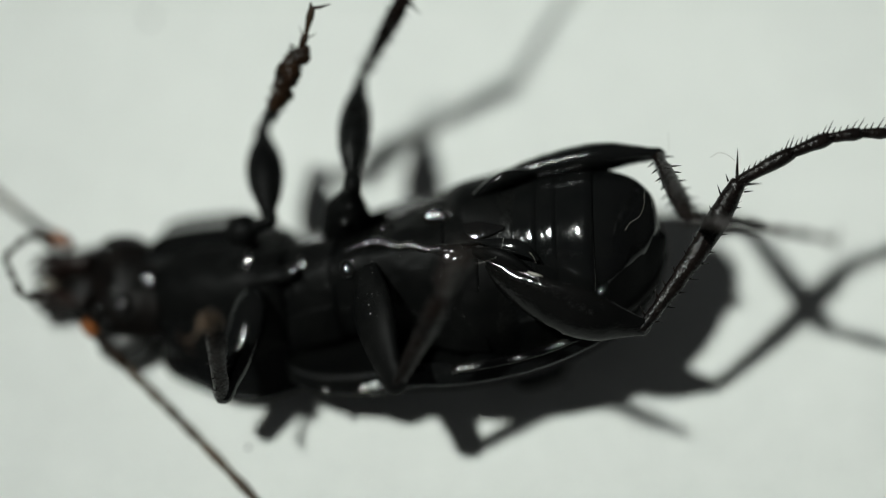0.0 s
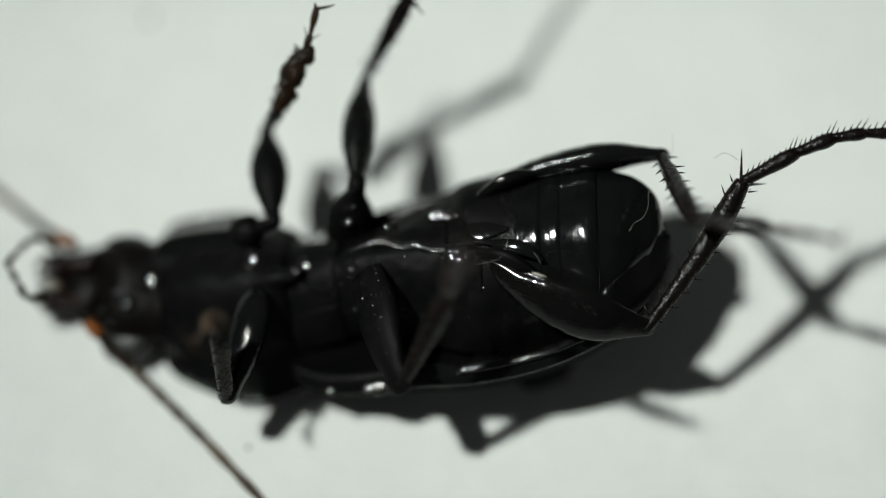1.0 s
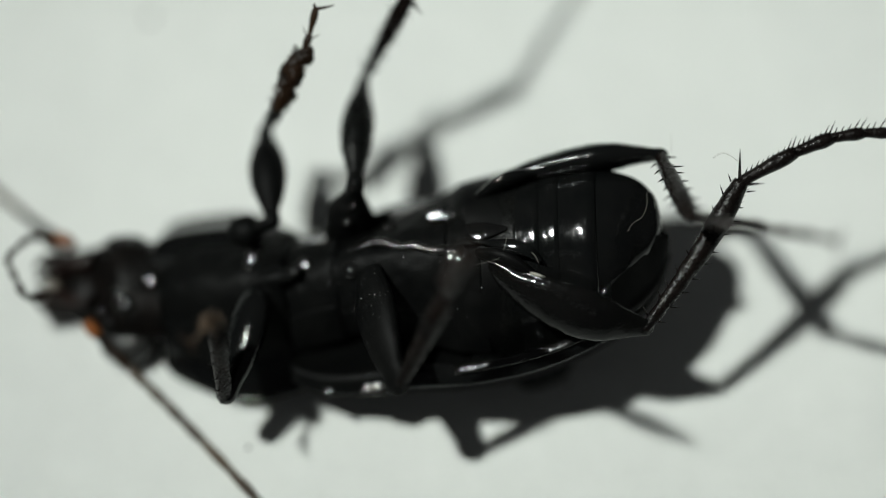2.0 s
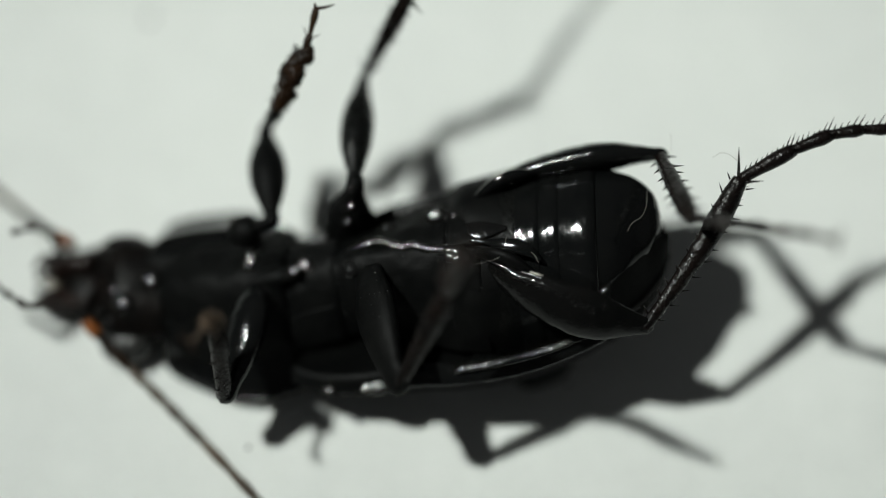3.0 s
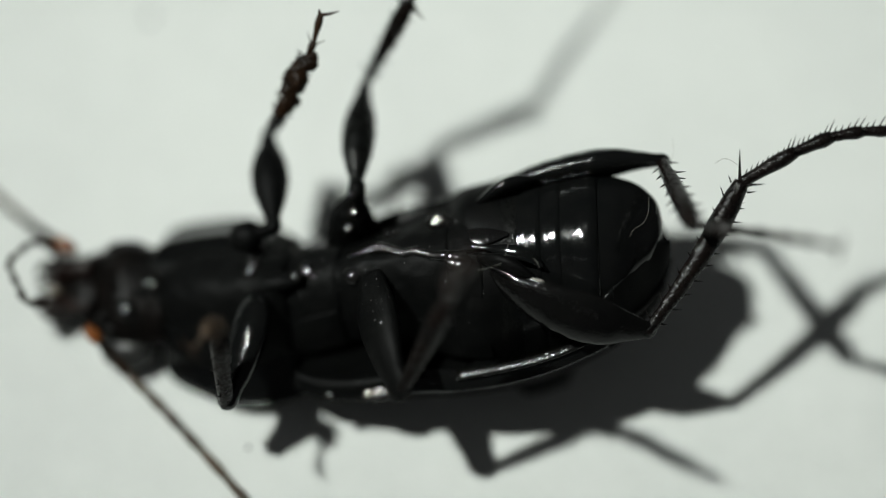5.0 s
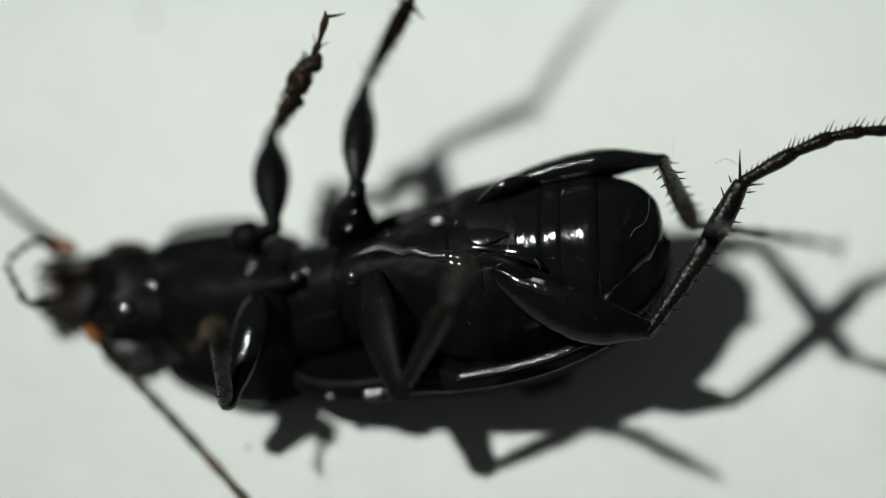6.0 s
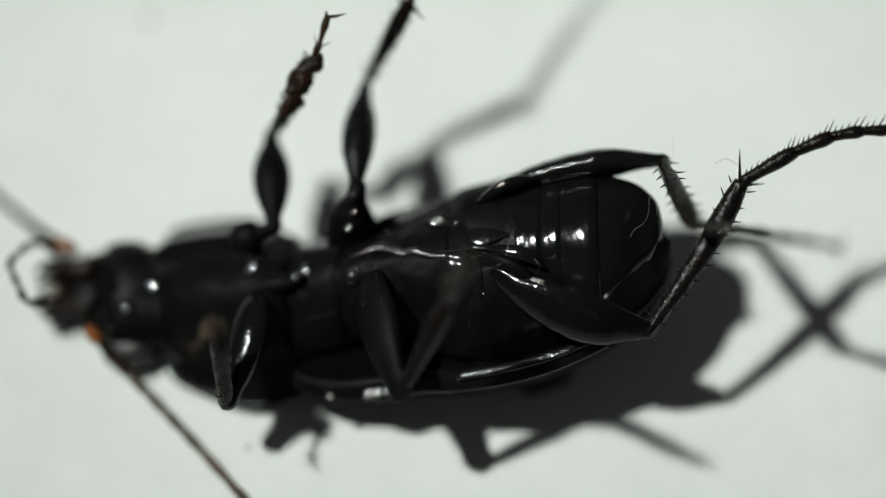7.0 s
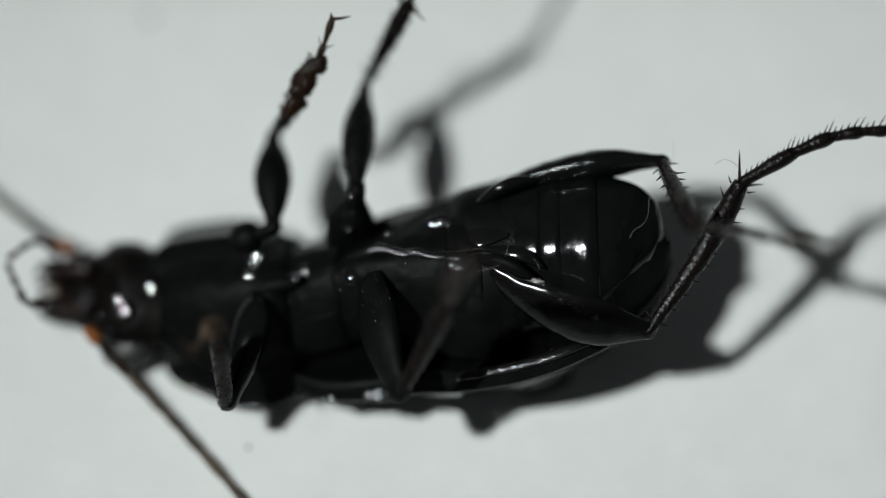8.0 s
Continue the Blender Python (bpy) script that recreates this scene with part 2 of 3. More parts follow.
def elytron(side):
    bm, rows, edge = bmesh.new(), [], []
    for i in range(49):
        u = -4.95 + 10.15 * i / 48
        hw, rim, back = table(WIDTH, u), table(RIM, u), table(BACK, u)
        if side < 0:  # the near wing case bulges out a little at its shoulder
            hw += 0.14 * table([(-4.95, 0.4), (-4.0, 0.9), (-3.0, 1.0), (-1.2, 0.5), (0.8, 0.0)], u)
        else:
            hw -= table([(-4.95, 1.05), (-4.0, 1.15), (-3.2, 1.1), (-2.0, 0.95), (-1.0, 0.85), (0.0, 0.7), (1.0, 0.45), (2.0, 0.2), (3.0, 0.05), (3.6, 0.0)], u)
        f = min(1.0, hw / 1.0)
        low = rim - 0.5 * f
        under = hw - 0.16 * f
        sec = [(under * math.sin(g) ** 0.9 + 0.004, low - (low - back) * math.cos(g) ** 0.85) for g in [math.pi / 2 * k / 10 for k in range(11)]]
        sec += [(hw - 0.08 * f, low + (rim - low) * 0.5), (hw - 0.02 * f, low + (rim - low) * 0.85), (hw - 0.08 * f, rim), (hw - 0.22 * f, rim + 0.01), (hw - 0.32 * f, rim - 0.1 * f)]
        if side < 0:  # the near side bulges out below its rim
            b = table([(-3.4, 0.04), (-1.4, 0.1), (-0.4, 0.2), (1.5, 0.22), (3.4, 0.16), (4.6, 0.05), (5.2, 0.0)], u)
            out = hw + b
            sec = [((out - 0.12 * f) * math.sin(g) ** 0.9 + 0.004, low - 0.1 * f - (low - 0.1 * f - back) * math.cos(g) ** 0.85) for g in [math.pi / 2 * k / 10 for k in range(11)]]
            sec += [(out - 0.03 * f, rim - 0.3 * f), (out, rim - 0.2 * f), (out - 0.01 * f, rim - 0.17 * f), (out - 0.05 * f, rim - 0.13 * f), (hw - 0.02 * f, rim - 0.05 * f), (hw - 0.12 * f, rim), (hw - 0.24 * f, rim - 0.06 * f)]
        if side < 0 and u < -0.4:  # no flat lip at the shoulder
            k = min(1.0, (-0.4 - u) / 0.6)
            sec[-3:] = [(hw - 0.04 * f, rim - 0.08 * k), (hw - 0.18 * f, rim + 0.01), (hw - 0.36 * f, rim - 0.1 * f + 0.24 * k)]
        if side > 0 and u < 0.7:  # here the rim slopes up to the breast
            k = min(1.0, (0.7 - u) / 0.8)
            sec[-3:] = [(hw - 0.05 * f, rim - 0.2 * k), (hw - 0.16 * f, rim - 0.1 * k), (hw - 0.36 * f, rim - 0.1 * f + 0.18 * k)]
        sec.append((sec[-1][0] - 0.025 * f, sec[-1][1] - (0.06 if side < 0 else -0.01) * f))
        inner = min(hw - 0.42 * f, chest(u) - 0.12) if u < 0.6 else hw - 0.4 * f
        sec += [(max(inner, 0.004), rim - (0.3 if u > 0 else 0.55) * f + (1.1 * min(1.0, (0.7 - u) / 0.8) if side > 0 and u < 0.7 else 0.0)), (max(inner - 0.08, 0.004), rim - 0.65 * f), (max(hw * 0.6, 0.004), (rim + back) / 2 + 0.1), (0.004, back + 0.12)]
        if side < 0 and u > 2.4:  # a ledge that closes up to the belly
            k = min(1.0, (u - 2.4) / 0.9)
            lip = max(table(BELLY_NEAR, u) - 0.1, 0.01)
            shelf = max(rim + 0.2 * f, belly(u) - 0.64 * near_deep(u))
            for q, (v, w) in ((-5, (hw - 0.3 * f, rim - 0.02 * f)), (-4, (max(lip + 0.14, 0.01), shelf - 0.04)), (-3, (lip, shelf + 0.02))):
                sec[q] = (sec[q][0] + (min(v, hw - 0.24 * f) - sec[q][0]) * k, sec[q][1] + (w - sec[q][1]) * k)
            sec[-2] = (min(sec[-2][0], sec[-3][0]), sec[-2][1])
        rows.append([body(u, side * v, w, 0.03) for v, w in sec])
        edge.append(body(u, side * (hw - (0.15 if side < 0 else 0.1) * f), rim + (0.05 if u > -0.4 else -0.08), 0.03))
    shell = part("elytron", rings(bm, rows), BLACK, beetle, "glossy black wing case under the body")
    shell.data.materials.append(MATT if side < 0 else DULL)  # a duller skin put on some faces to hold back glints there
    for q in shell.data.polygons:
        q.material_index = int(q.center.x / MM < (-0.9 if side < 0 else 0.8) or side < 0 and q.center.x / MM > 4.3)
    bm = bmesh.new()
    tube(bm, edge, [0.01, 0.01, 0.04, 0.12, 0.13, 0.12, 0.07, 0.03] if side < 0 else [0.02, 0.02, 0.03, 0.05, 0.06, 0.03], 20, 260, 0.42 if side < 0 else 1.0, EV)
    part("margin", bm, POLISH, shell, "raised glossy rim", lumps=0.009, lump=0.09)
    # bumps added on the near rim where bright glints sit
    for u, r in ((-2.9, 0.2), (-2.6, 0.25), (-2.4, 0.18), (-3.95, 0.16)) if side < 0 else ():
        glint_bump("rim_glint_bump", body(u, -table(WIDTH, u) - 0.12, table(RIM, u) - 0.1, 0.03) + BASE, r, shell, "smooth low bump added on the rim to catch a glint", POLISH)


def plate(name, u0, u1, hw, top, side, mat, parent, label="", power=2.3, lift=0.0, nu=10, nv=30, thick=0.3, span=(-1.0, 1.0), shift=0.0, lumps=0.01, raised=0.0, bow=0.0, far=lambda u: 1.0):
    """A belly plate: arched across, swollen lengthwise, with a thin raised hind edge."""
    rows = []
    for i in range(nu + 1):
        f = i / nu
        out, inn = [], []
        for k in range(nv + 1):
            v = span[0] + (span[1] - span[0]) * k / nv
            u = u0 + (u1 - u0) * f + bow * v * v
            h, s = hw(u), side(u)
            edge = 1.0 - min(1.0, abs(f - 0.93) / 0.07)
            t = top(u) + lift * math.sin(math.pi * (0.12 + 0.8 * f)) + raised + 0.004 * edge * (lift > 0) - (0.05 * max(0.0, 1 - f / 0.1) + 0.07 * max(0.0, (f - 0.9) / 0.1) ** 2) * (lift > 0)
            w = t - (t - s) * (abs(v) ** power if power != 2.0 else 1.35 * v * v - 0.35 * v ** 4) - (0.3 * max(0.0, abs(v) - 0.93) ** 2 / 0.0049 if power == 2.0 else 0.0)
            if v > 0:
                h *= far(u)
            out.append(body(u, h * v + shift, w))
            inn.append(body(u, h * v * 0.96 + shift, w - thick))
        rows.append(out + inn[::-1])
    ob = part(name, rings(bmesh.new(), rows), mat, parent, label, lumps=lumps)
    pores(ob, {"metasternum": 34, "mesosternum": 12, "prosternum": 9, "hind_coxa": 10}.get(name, 3), 0.028, int(abs(u0) * 100) + 7)
    return ob


def belly(u):
    return table(BELLY, u)


def flank(u):
    return table(RIM, u) + 0.1


def chest(u):
    return table([(-5.0, 1.45), (-3.5, 1.5), (-2.5, 1.65), (-1.2, 2.05), (0.0, 2.4), (0.6, 2.45)], u)


def sternite(a, b, mat, front):
    """A belly plate: rises to its hind edge, which laps over the next one, and turns down steeply at both sides."""
    nu, nv, thick, rows = 26, 84, 0.5, []
    for i in range(nu + 1):
        f = i / nu
        u = a - 0.08 + (b - a + 0.08) * f
        top, crest = belly(u), belly_crest(u)
        near, far = max(table(BELLY_NEAR, u) + crest, 0.1), max(table(BELLY_FAR, u) - crest, 0.1)
        lift = 0.032 * f * (1 - 0.85 * f) - 0.016 * max(0.0, (f - 0.95) / 0.05) ** 2 + 0.012
        if b - a < 1.2:  # the short plates bulge more, and roll over at the hind edge
            lift = (b - a) * (0.18 * (f - 0.41 * f ** 3) - 0.08 * max(0.0, (f - 0.8) / 0.2) ** 2) + 0.012
        deep = near_deep(u)
        out, inn = [], []
        for k in range(nv + 1):
            g = math.pi * (k / nv - 0.5)
            v = crest + (far if g > 0 else near) * math.sin(g)
            w = top + lift - (far * far / 2.2 if g > 0 else deep) * (1 - math.cos(g)) - front * (1 - f) ** 2 * math.exp(-(((v - crest) / 0.8) ** 2)) - (0.7 * max(0.0, 1 - f / 0.36) ** 2 if front else 0.0)
            out.append(body(u, v, w))
            inn.append(body(u, crest + (v - crest) * 0.9, w - thick))
        rows.append(out + inn[::-1])
    ob = part("sternite", rings(bmesh.new(), rows), mat, beetle, "glossy black belly plate", lumps=0.005, lump=0.2)
    if front:  # dulled and darkened near the hips to keep glints off
        ob.data.materials.append(MATT)
        ob.data.materials.append(DULL)
        for q in ob.data.polygons:
            q.material_index = 1 if q.center.x / MM < 1.5 else 2
    pores(ob, 3, 0.018, int(a * 100) + 7)


def far_chest(u):
    """The breast is narrower on the far side."""
    return table([(-3.5, 0.8), (-2.0, 0.8), (-1.0, 0.85), (0.0, 0.9), (0.6, 0.86)], u)


def abdomen():
    cuts = [-0.5, 1.42, 1.95, 2.46, 3.42, 5.02]
    for a, b in zip(cuts, cuts[1:]):
        sternite(a, b, BLACK, 0.26 if a < 0.5 else 0.0)


def thorax():
    plate("metasternum", -3.5, -0.42, chest, belly, flank, MATT, beetle, "black breast plate between the middle and hind legs", 1.75, 0.0, 36, 44, span=(-0.7, 0.7), lumps=0.035, far=far_chest)
    for s in (-1, 1):
        ends = (0.69, 1.0) if s > 0 else (-1.0, -0.69)
        plate("episternum", -3.5, -0.3, chest, belly, flank, MATT, beetle, "narrow black side plate of the breast", 1.75, 0.0, 36, 12, span=ends, raised=-0.03, lumps=0.035, far=far_chest)
        ends = (0.015, 1.0) if s > 0 else (-1.0, -0.015)
        plate("hind_coxa", -0.45, 0.46, chest, belly, flank, MATT, beetle, "glossy black hip plate", 1.85, 0.05, 16, 30, span=ends, bow=0.1, raised=0.02, lumps=0.035, far=far_chest)
        ends = (0.55, 1.0) if s > 0 else (-1.0, -0.55)
        plate("shoulder_plate", -4.9, -3.45, lambda u: table([(-4.9, 1.7), (-4.3, 1.65), (-3.4, 1.6)], u), lambda u: table([(-4.9, -0.6), (-4.2, -0.4), (-3.4, -0.28)], u),
              flank, MATT, beetle, "black side plate behind the front leg", 1.9, 0.02, 14, 14, span=ends, raised=-0.02, lumps=0.035, far=lambda u: 0.64)
    # low bumps added to make the shiny patch at the far hip
    for at, r in (((-0.25, -0.98, 3.76), 0.2), ((-0.08, -0.96, 3.8), 0.22), ((0.1, -1.02, 3.82), 0.16), ((0.3, -1.08, 3.86), 0.09), ((0.4, -0.64, 3.74), 0.1), ((0.62, -0.62, 3.78), 0.12), ((-1.44, -1.18, 3.52), 0.1), ((-1.25, -1.16, 3.55), 0.08)):
        glint_bump("hip_glint_bump", at, r, beetle, "small glossy bump added at the hip to catch a glint")
    # a ring of bumps added for the cluster of glints here
    for at, r in (((0.2, -2.15, 4.15), 0.17), ((0.42, -2.17, 4.18), 0.2), ((0.54, -2.29, 4.17), 0.18), ((0.42, -2.39, 4.13), 0.21), ((0.22, -2.3, 4.11), 0.17)):
        glint_bump("joint_glint_bump", at, r, beetle, "small shiny bump added round the hip joint for its glints")
    bm = tube(bmesh.new(), [Vector(q) - BASE for q in ((-2.42, -1.72, 3.2), (-2.02, -1.66, 3.43), (-1.68, -1.61, 3.55), (-1.36, -1.71, 3.64), (-1.12, -1.82, 3.69), (-1.0, -1.85, 3.74), (-0.71, -1.85, 3.82), (-0.35, -1.99, 3.89), (0.09, -2.06, 4.02), (0.44, -2.2, 4.14), (0.66, -2.34, 4.04))],
              [0.06, 0.13, 0.135, 0.135, 0.13, 0.13, 0.16, 0.1], 18, 220, 0.75, EV, 0.1)
    part("breast_ridge", bm, POLISH, beetle, "narrow glossy ridge along the breast", lumps=0.016, lump=0.1)
    bm = tube(bmesh.new(), [body(-0.45, 0.4, -0.16), body(0.0, 0.4, -0.07), body(0.55, 0.4, 0.01), body(1.15, 0.41, 0.07)], [0.08, 0.26, 0.25, 0.05], 20, 60, 0.22, EV)
    part("intercoxal_process", bm, NODULE, beetle, "glossy black ridge between the hips", lumps=0.005, lump=0.12)
    plate("mesosternum", -4.85, -3.4, lambda u: table([(-4.9, 1.65), (-4.3, 1.6), (-3.4, 1.55)], u), lambda u: table([(-4.9, -0.6), (-4.2, -0.4), (-3.4, -0.28)], u),
          flank, MATT, beetle, "black breast plate of the middle segment", 1.9, 0.0, 20, 30, span=(-0.56, 0.56), lumps=0.04)
    throat = (lambda u: table([(-7.8, 1.5), (-7.0, 1.85), (-6.0, 1.9), (-4.8, 1.6)], u), lambda u: table([(-7.8, -0.45), (-7.0, -0.2), (-6.0, -0.1), (-5.2, -0.15), (-4.8, -0.4)], u), lambda u: -1.5)
    plate("prosternum", -7.75, -4.85, *throat, MATT, beetle, "black throat plate between the front legs", 2.0, 0.0, 36, 44, 0.12, lumps=0.04)
    for s in (-1, 1):
        ends = (0.6, 0.99) if s > 0 else (-0.99, -0.6)
        plate("propleuron", -7.6, -4.95, throat[0], throat[1], throat[2], MATT, beetle, "black side plate of the neck shield", 2.0, 0.0, 36, 16, 0.04, span=ends, raised=0.015, lumps=0.04)
    bm = bmesh.new()
    tube(bm, [body(-5.7, 0, -0.34), body(-5.1, 0, -0.24), body(-4.55, 0, -0.3), body(-4.2, 0, -0.42)], [0.22, 0.26, 0.2, 0.06], 16, 20, 0.6, EV)
    part("prosternal_process", bm, MATT, beetle, lumps=0.02, lump=0.2)
    # bumps added to put separate glints on the breast
    for at, r in (((-4.85, -1.27, 2.44), 0.24), ((-4.93, -1.67, 2.68), 0.22), ((-5.02, -1.97, 2.72), 0.19), ((-3.8, -2.21, 3.07), 0.16), ((-3.56, -1.93, 2.8), 0.22), ((-3.4, -2.05, 2.82), 0.14), ((-2.34, -2.27, 3.3), 0.24), ((-2.32, -0.34, 4.08), 0.12), ((-2.33, -0.62, 3.62), 0.09), ((-2.45, -0.92, 3.32), 0.13)):
        glint_bump("breast_glint_bump", at, r, beetle, "low shiny bump added on the breast to catch a glint")
    rows, edges = [], {-1: [], 1: []}
    for i in range(41):
        u = -7.95 + 3.3 * i / 40
        hw = table([(-7.95, 1.66), (-7.75, 2.0), (-7.2, 2.28), (-6.4, 2.46), (-5.8, 2.45), (-5.2, 2.36), (-4.65, 2.3)], u)
        rim, back = table([(-7.95, -1.65), (-7.0, -1.9), (-6.0, -2.02), (-4.65, -2.12)], u), table([(-7.95, -1.82), (-7.0, -2.12), (-6.0, -2.34), (-4.65, -2.55)], u)
        sec = [(hw * math.sin(g), rim - (rim - back) * math.cos(g)) for g in [math.pi / 2 * (-1 + 2 * k / 20) for k in range(21)]]
        sec += [(hw - 0.06, rim + 0.12), (hw - 0.26, rim + 0.42), (hw - 0.5, rim + 0.78), (hw - 0.74, rim + 1.1), (0.8, rim + 1.3), (-0.9, rim + 1.1), (-hw + 0.55, rim + 0.35), (-hw + 0.25, rim + 0.08), (-hw + 0.1, rim + 0.05)]
        out = 1 + 0.1 * table([(-7.95, 0.0), (-7.0, 0.4), (-6.2, 1.0), (-5.0, 1.0), (-4.65, 0.6)], u)  # the near side bulges a little
        back_in = table([(-7.95, 1.0), (-7.0, 0.96), (-6.2, 0.94), (-5.7, 0.9), (-5.2, 0.76), (-4.65, 0.56)], u)  # the far side draws in behind the front leg
        rows.append([body(u, v * (out if v < 0 else back_in), w) for v, w in sec])
        for s in (-1, 1):
            edges[s].append(body(u, s * hw * (out if s < 0 else back_in), rim + 0.03))
    shield = part("pronotum", rings(bmesh.new(), rows), BLACK, beetle, "glossy black neck shield")
    shield.data.materials.append(MATT)
    for q in shield.data.polygons:  # the inside behind the head is dull
        q.material_index = int(q.center.x / MM < -6.6 and q.center.y / MM < 0.8 and q.normal.z > 0.6)
    for s in (-1, 1):
        part("margin", tube(bmesh.new(), edges[s], [0.05, 0.08, 0.08, 0.05], 8, 32), POLISH, shield, "raised glossy rim")


def head():
    rows = []
    for i in range(57):
        u = -10.72 + 3.1 * i / 56
        hw = table([(-10.72, 0.72), (-10.4, 0.98), (-9.9, 1.12), (-9.3, 1.3), (-8.8, 1.42), (-8.3, 1.38), (-7.62, 1.3)], u)
        top = table([(-10.72, -0.62), (-10.3, -0.42), (-9.6, -0.36), (-9.0, -0.2), (-8.6, -0.1), (-8.2, -0.2), (-7.62, -0.42)], u)
        bot = table([(-10.72, -1.05), (-10.0, -1.25), (-9.0, -1.5), (-8.0, -1.62), (-7.62, -1.62)], u)
        mid, half = (top + bot) / 2, (top - bot) / 2
        near = table([(-10.72, 0.66), (-10.2, 0.76), (-9.6, 0.88), (-9.0, 1.0)], u)
        rows.append([body(u, hw * (near if math.cos(g) < 0 else 1) * math.copysign(abs(math.cos(g)) ** 0.9, math.cos(g)), mid + half * math.sin(g))
                     for g in [2 * math.pi * k / 60 for k in range(60)]])
    skull = part("head", rings(bmesh.new(), rows), HEAD, beetle, "black head with reddish-brown mouthparts", lumps=0.02, lump=0.4)
    for s in (-1, 1):
        part("eye", blob(bmesh.new(), body(-8.75, s * 1.34, -1.0), (EU * (0.74 if s < 0 else 0.62), EV * (0.56 if s < 0 else 0.18), EW * 0.5), 24, 14), FACET, skull, "grey-black compound eye")
        bm = bmesh.new()
        tube(bm, [body(-9.5, s * 0.8, -0.48), body(-9.1, s * 0.9, -0.42), body(-8.7, s * 0.88, -0.44)], [0.08, 0.2, 0.24, 0.1], 16, 16, 0.7, EV)
        part("cheek", bm, HEAD, skull, "swollen black cheek", lumps=0.04, lump=0.3)
        bm = bmesh.new()
        o = 0.12 if s < 0 else 0.0
        tube(bm, [body(-10.15, s * 0.66 + o * 1.6, -0.7), body(-10.6, s * 0.76 + o * 1.6, -0.66), body(-10.98, s * 0.68 + o * 1.3, -0.6), body(-11.25, s * 0.46 + o, -0.55)], [0.3, 0.28, 0.19, 0.03], 14, 18, 0.8, EW)
        tube(bm, [body(-10.7, s * 0.55, -0.7), body(-10.85, s * 0.25, -0.66)], [0.16, 0.02], 8, 5)
        part("mandible", bm, RUST, skull, "curved dark brown jaw", lumps=0.03, lump=0.2)
        bm = bmesh.new()
        tube(bm, [body(-10.3, s * 0.2, -0.35), body(-10.6, s * 0.28, -0.22), body(-10.85, s * 0.24, -0.25)], [0.1, 0.14, 0.06], 9, 9)
        tube(bm, [body(-10.82, s * 0.24, -0.25), body(-11.05, s * 0.14, -0.3)], [0.07, 0.12, 0.06], 9, 6)
        part("labial_palp", bm, RUST, skull, "short reddish-brown lip feeler")
        bm = bmesh.new()
        o *= 2.2
        tube(bm, [body(-9.5, s * 0.66 + o, -0.36), body(-10.0, s * 0.62 + o, -0.34), body(-10.45, s * 0.52 + o * 0.6, -0.42), body(-10.8, s * 0.38, -0.5)], [0.22, 0.26, 0.2, 0.1], 12, 16)
        part("maxilla", bm, RUST, skull, "dark brown lower jaw lobe", lumps=0.03, lump=0.2)
    bm = bmesh.new()
    tube(bm, [body(-9.3, 0, -0.3), body(-9.9, 0, -0.32), body(-10.4, 0, -0.46)], [0.4, 0.5, 0.3], 20, 14, 0.4, EV)
    part("mentum", bm, HEAD, skull, "black chin plate", lumps=0.03, lump=0.25)
    bm = bmesh.new()
    tube(bm, [body(-7.75, 0, -0.36), body(-8.1, 0, -0.3), body(-8.5, 0, -0.34)], [0.08, 0.15, 0.05], 18, 14, 0.9, EV)
    part("gula", bm, MATT, skull, "smooth black throat piece", lumps=0.01, lump=0.2)
    bm = bmesh.new()
    for v in (-0.16, 0.02, 0.2):
        tube(bm, [body(-10.5, v, -0.5), body(-10.75, v * 1.1, -0.45), body(-10.98, v * 0.8, -0.5)], [0.07, 0.07, 0.02], 8, 8)
    part("tongue", bm, CREAM, skull, "small cream lobes between the jaws", lumps=0.02, lump=0.1)
    pores(skull, 16, 0.034, 5)
    # swellings added so that blurred glint discs show on the head
    glint_bump("throat_glint_bump", (-7.72, -1.88, 1.73), 0.33, skull, "smooth shiny bump added on the throat to catch a glint")
    glint_bump("throat_glint_bump", (-8.35, -2.52, 1.67), 0.3, skull, "smooth shiny bump added on the throat to catch a glint")
    glint_bump("throat_glint_bump", (-8.58, -2.13, 1.66), 0.1, skull, "smooth shiny bump added on the throat to catch a glint")
    glint_bump("throat_glint_bump", (-8.95, -2.65, 1.5), 0.12, skull, "smooth shiny bump added on the throat to catch a glint")
    glint_bump("throat_glint_bump", (-9.56, -1.57, 1.38), 0.07, skull, "smooth shiny bump added on the throat to catch a glint")
    return skull


def palp(points, skull):
    """A four-jointed feeler that swings on its first joint."""
    p = [Vector(q) - BASE for q in points]
    bm = bmesh.new()
    for k in range(4):
        a, m, b = curve(p, k / 4), curve(p, (k + 0.5) / 4), curve(p, (k + 1) / 4)
        r = (0.1, 0.095, 0.085, 0.08)[k]
        tube(bm, [a, m, b], [r * 0.6, r * 0.85, r * 1.25, r * 0.75], 10, 9)
    return part("palp", bm, BROWN, skull, "thin reddish-brown jointed feeler", p[0])


def antenna(points):
    p = [Vector(q) - BASE for q in points]
    root = None
    for k in range(11):
        a, b = curve(p, k / 11), curve(p, (k + 1) / 11)
        m = curve(p, (k + 0.5) / 11)
        r = 0.175 if k == 0 else 0.125
        bm = tube(bmesh.new(), [a, m, b], [r * 0.8, r * 0.95, r * 1.08, r * 0.85], 9, 9)
        mat = AMBER if k == 0 else (BROWN if k < 3 else DOWNY)
        if k == 0:
            root = part("antenna", bm, mat, beetle, "long thin brown antenna, amber at its base", p[0], lumps=0.01, lump=0.1)
        else:
            part("antenna_joint", bm, mat, root, lumps=0.01, lump=0.08)
    return root


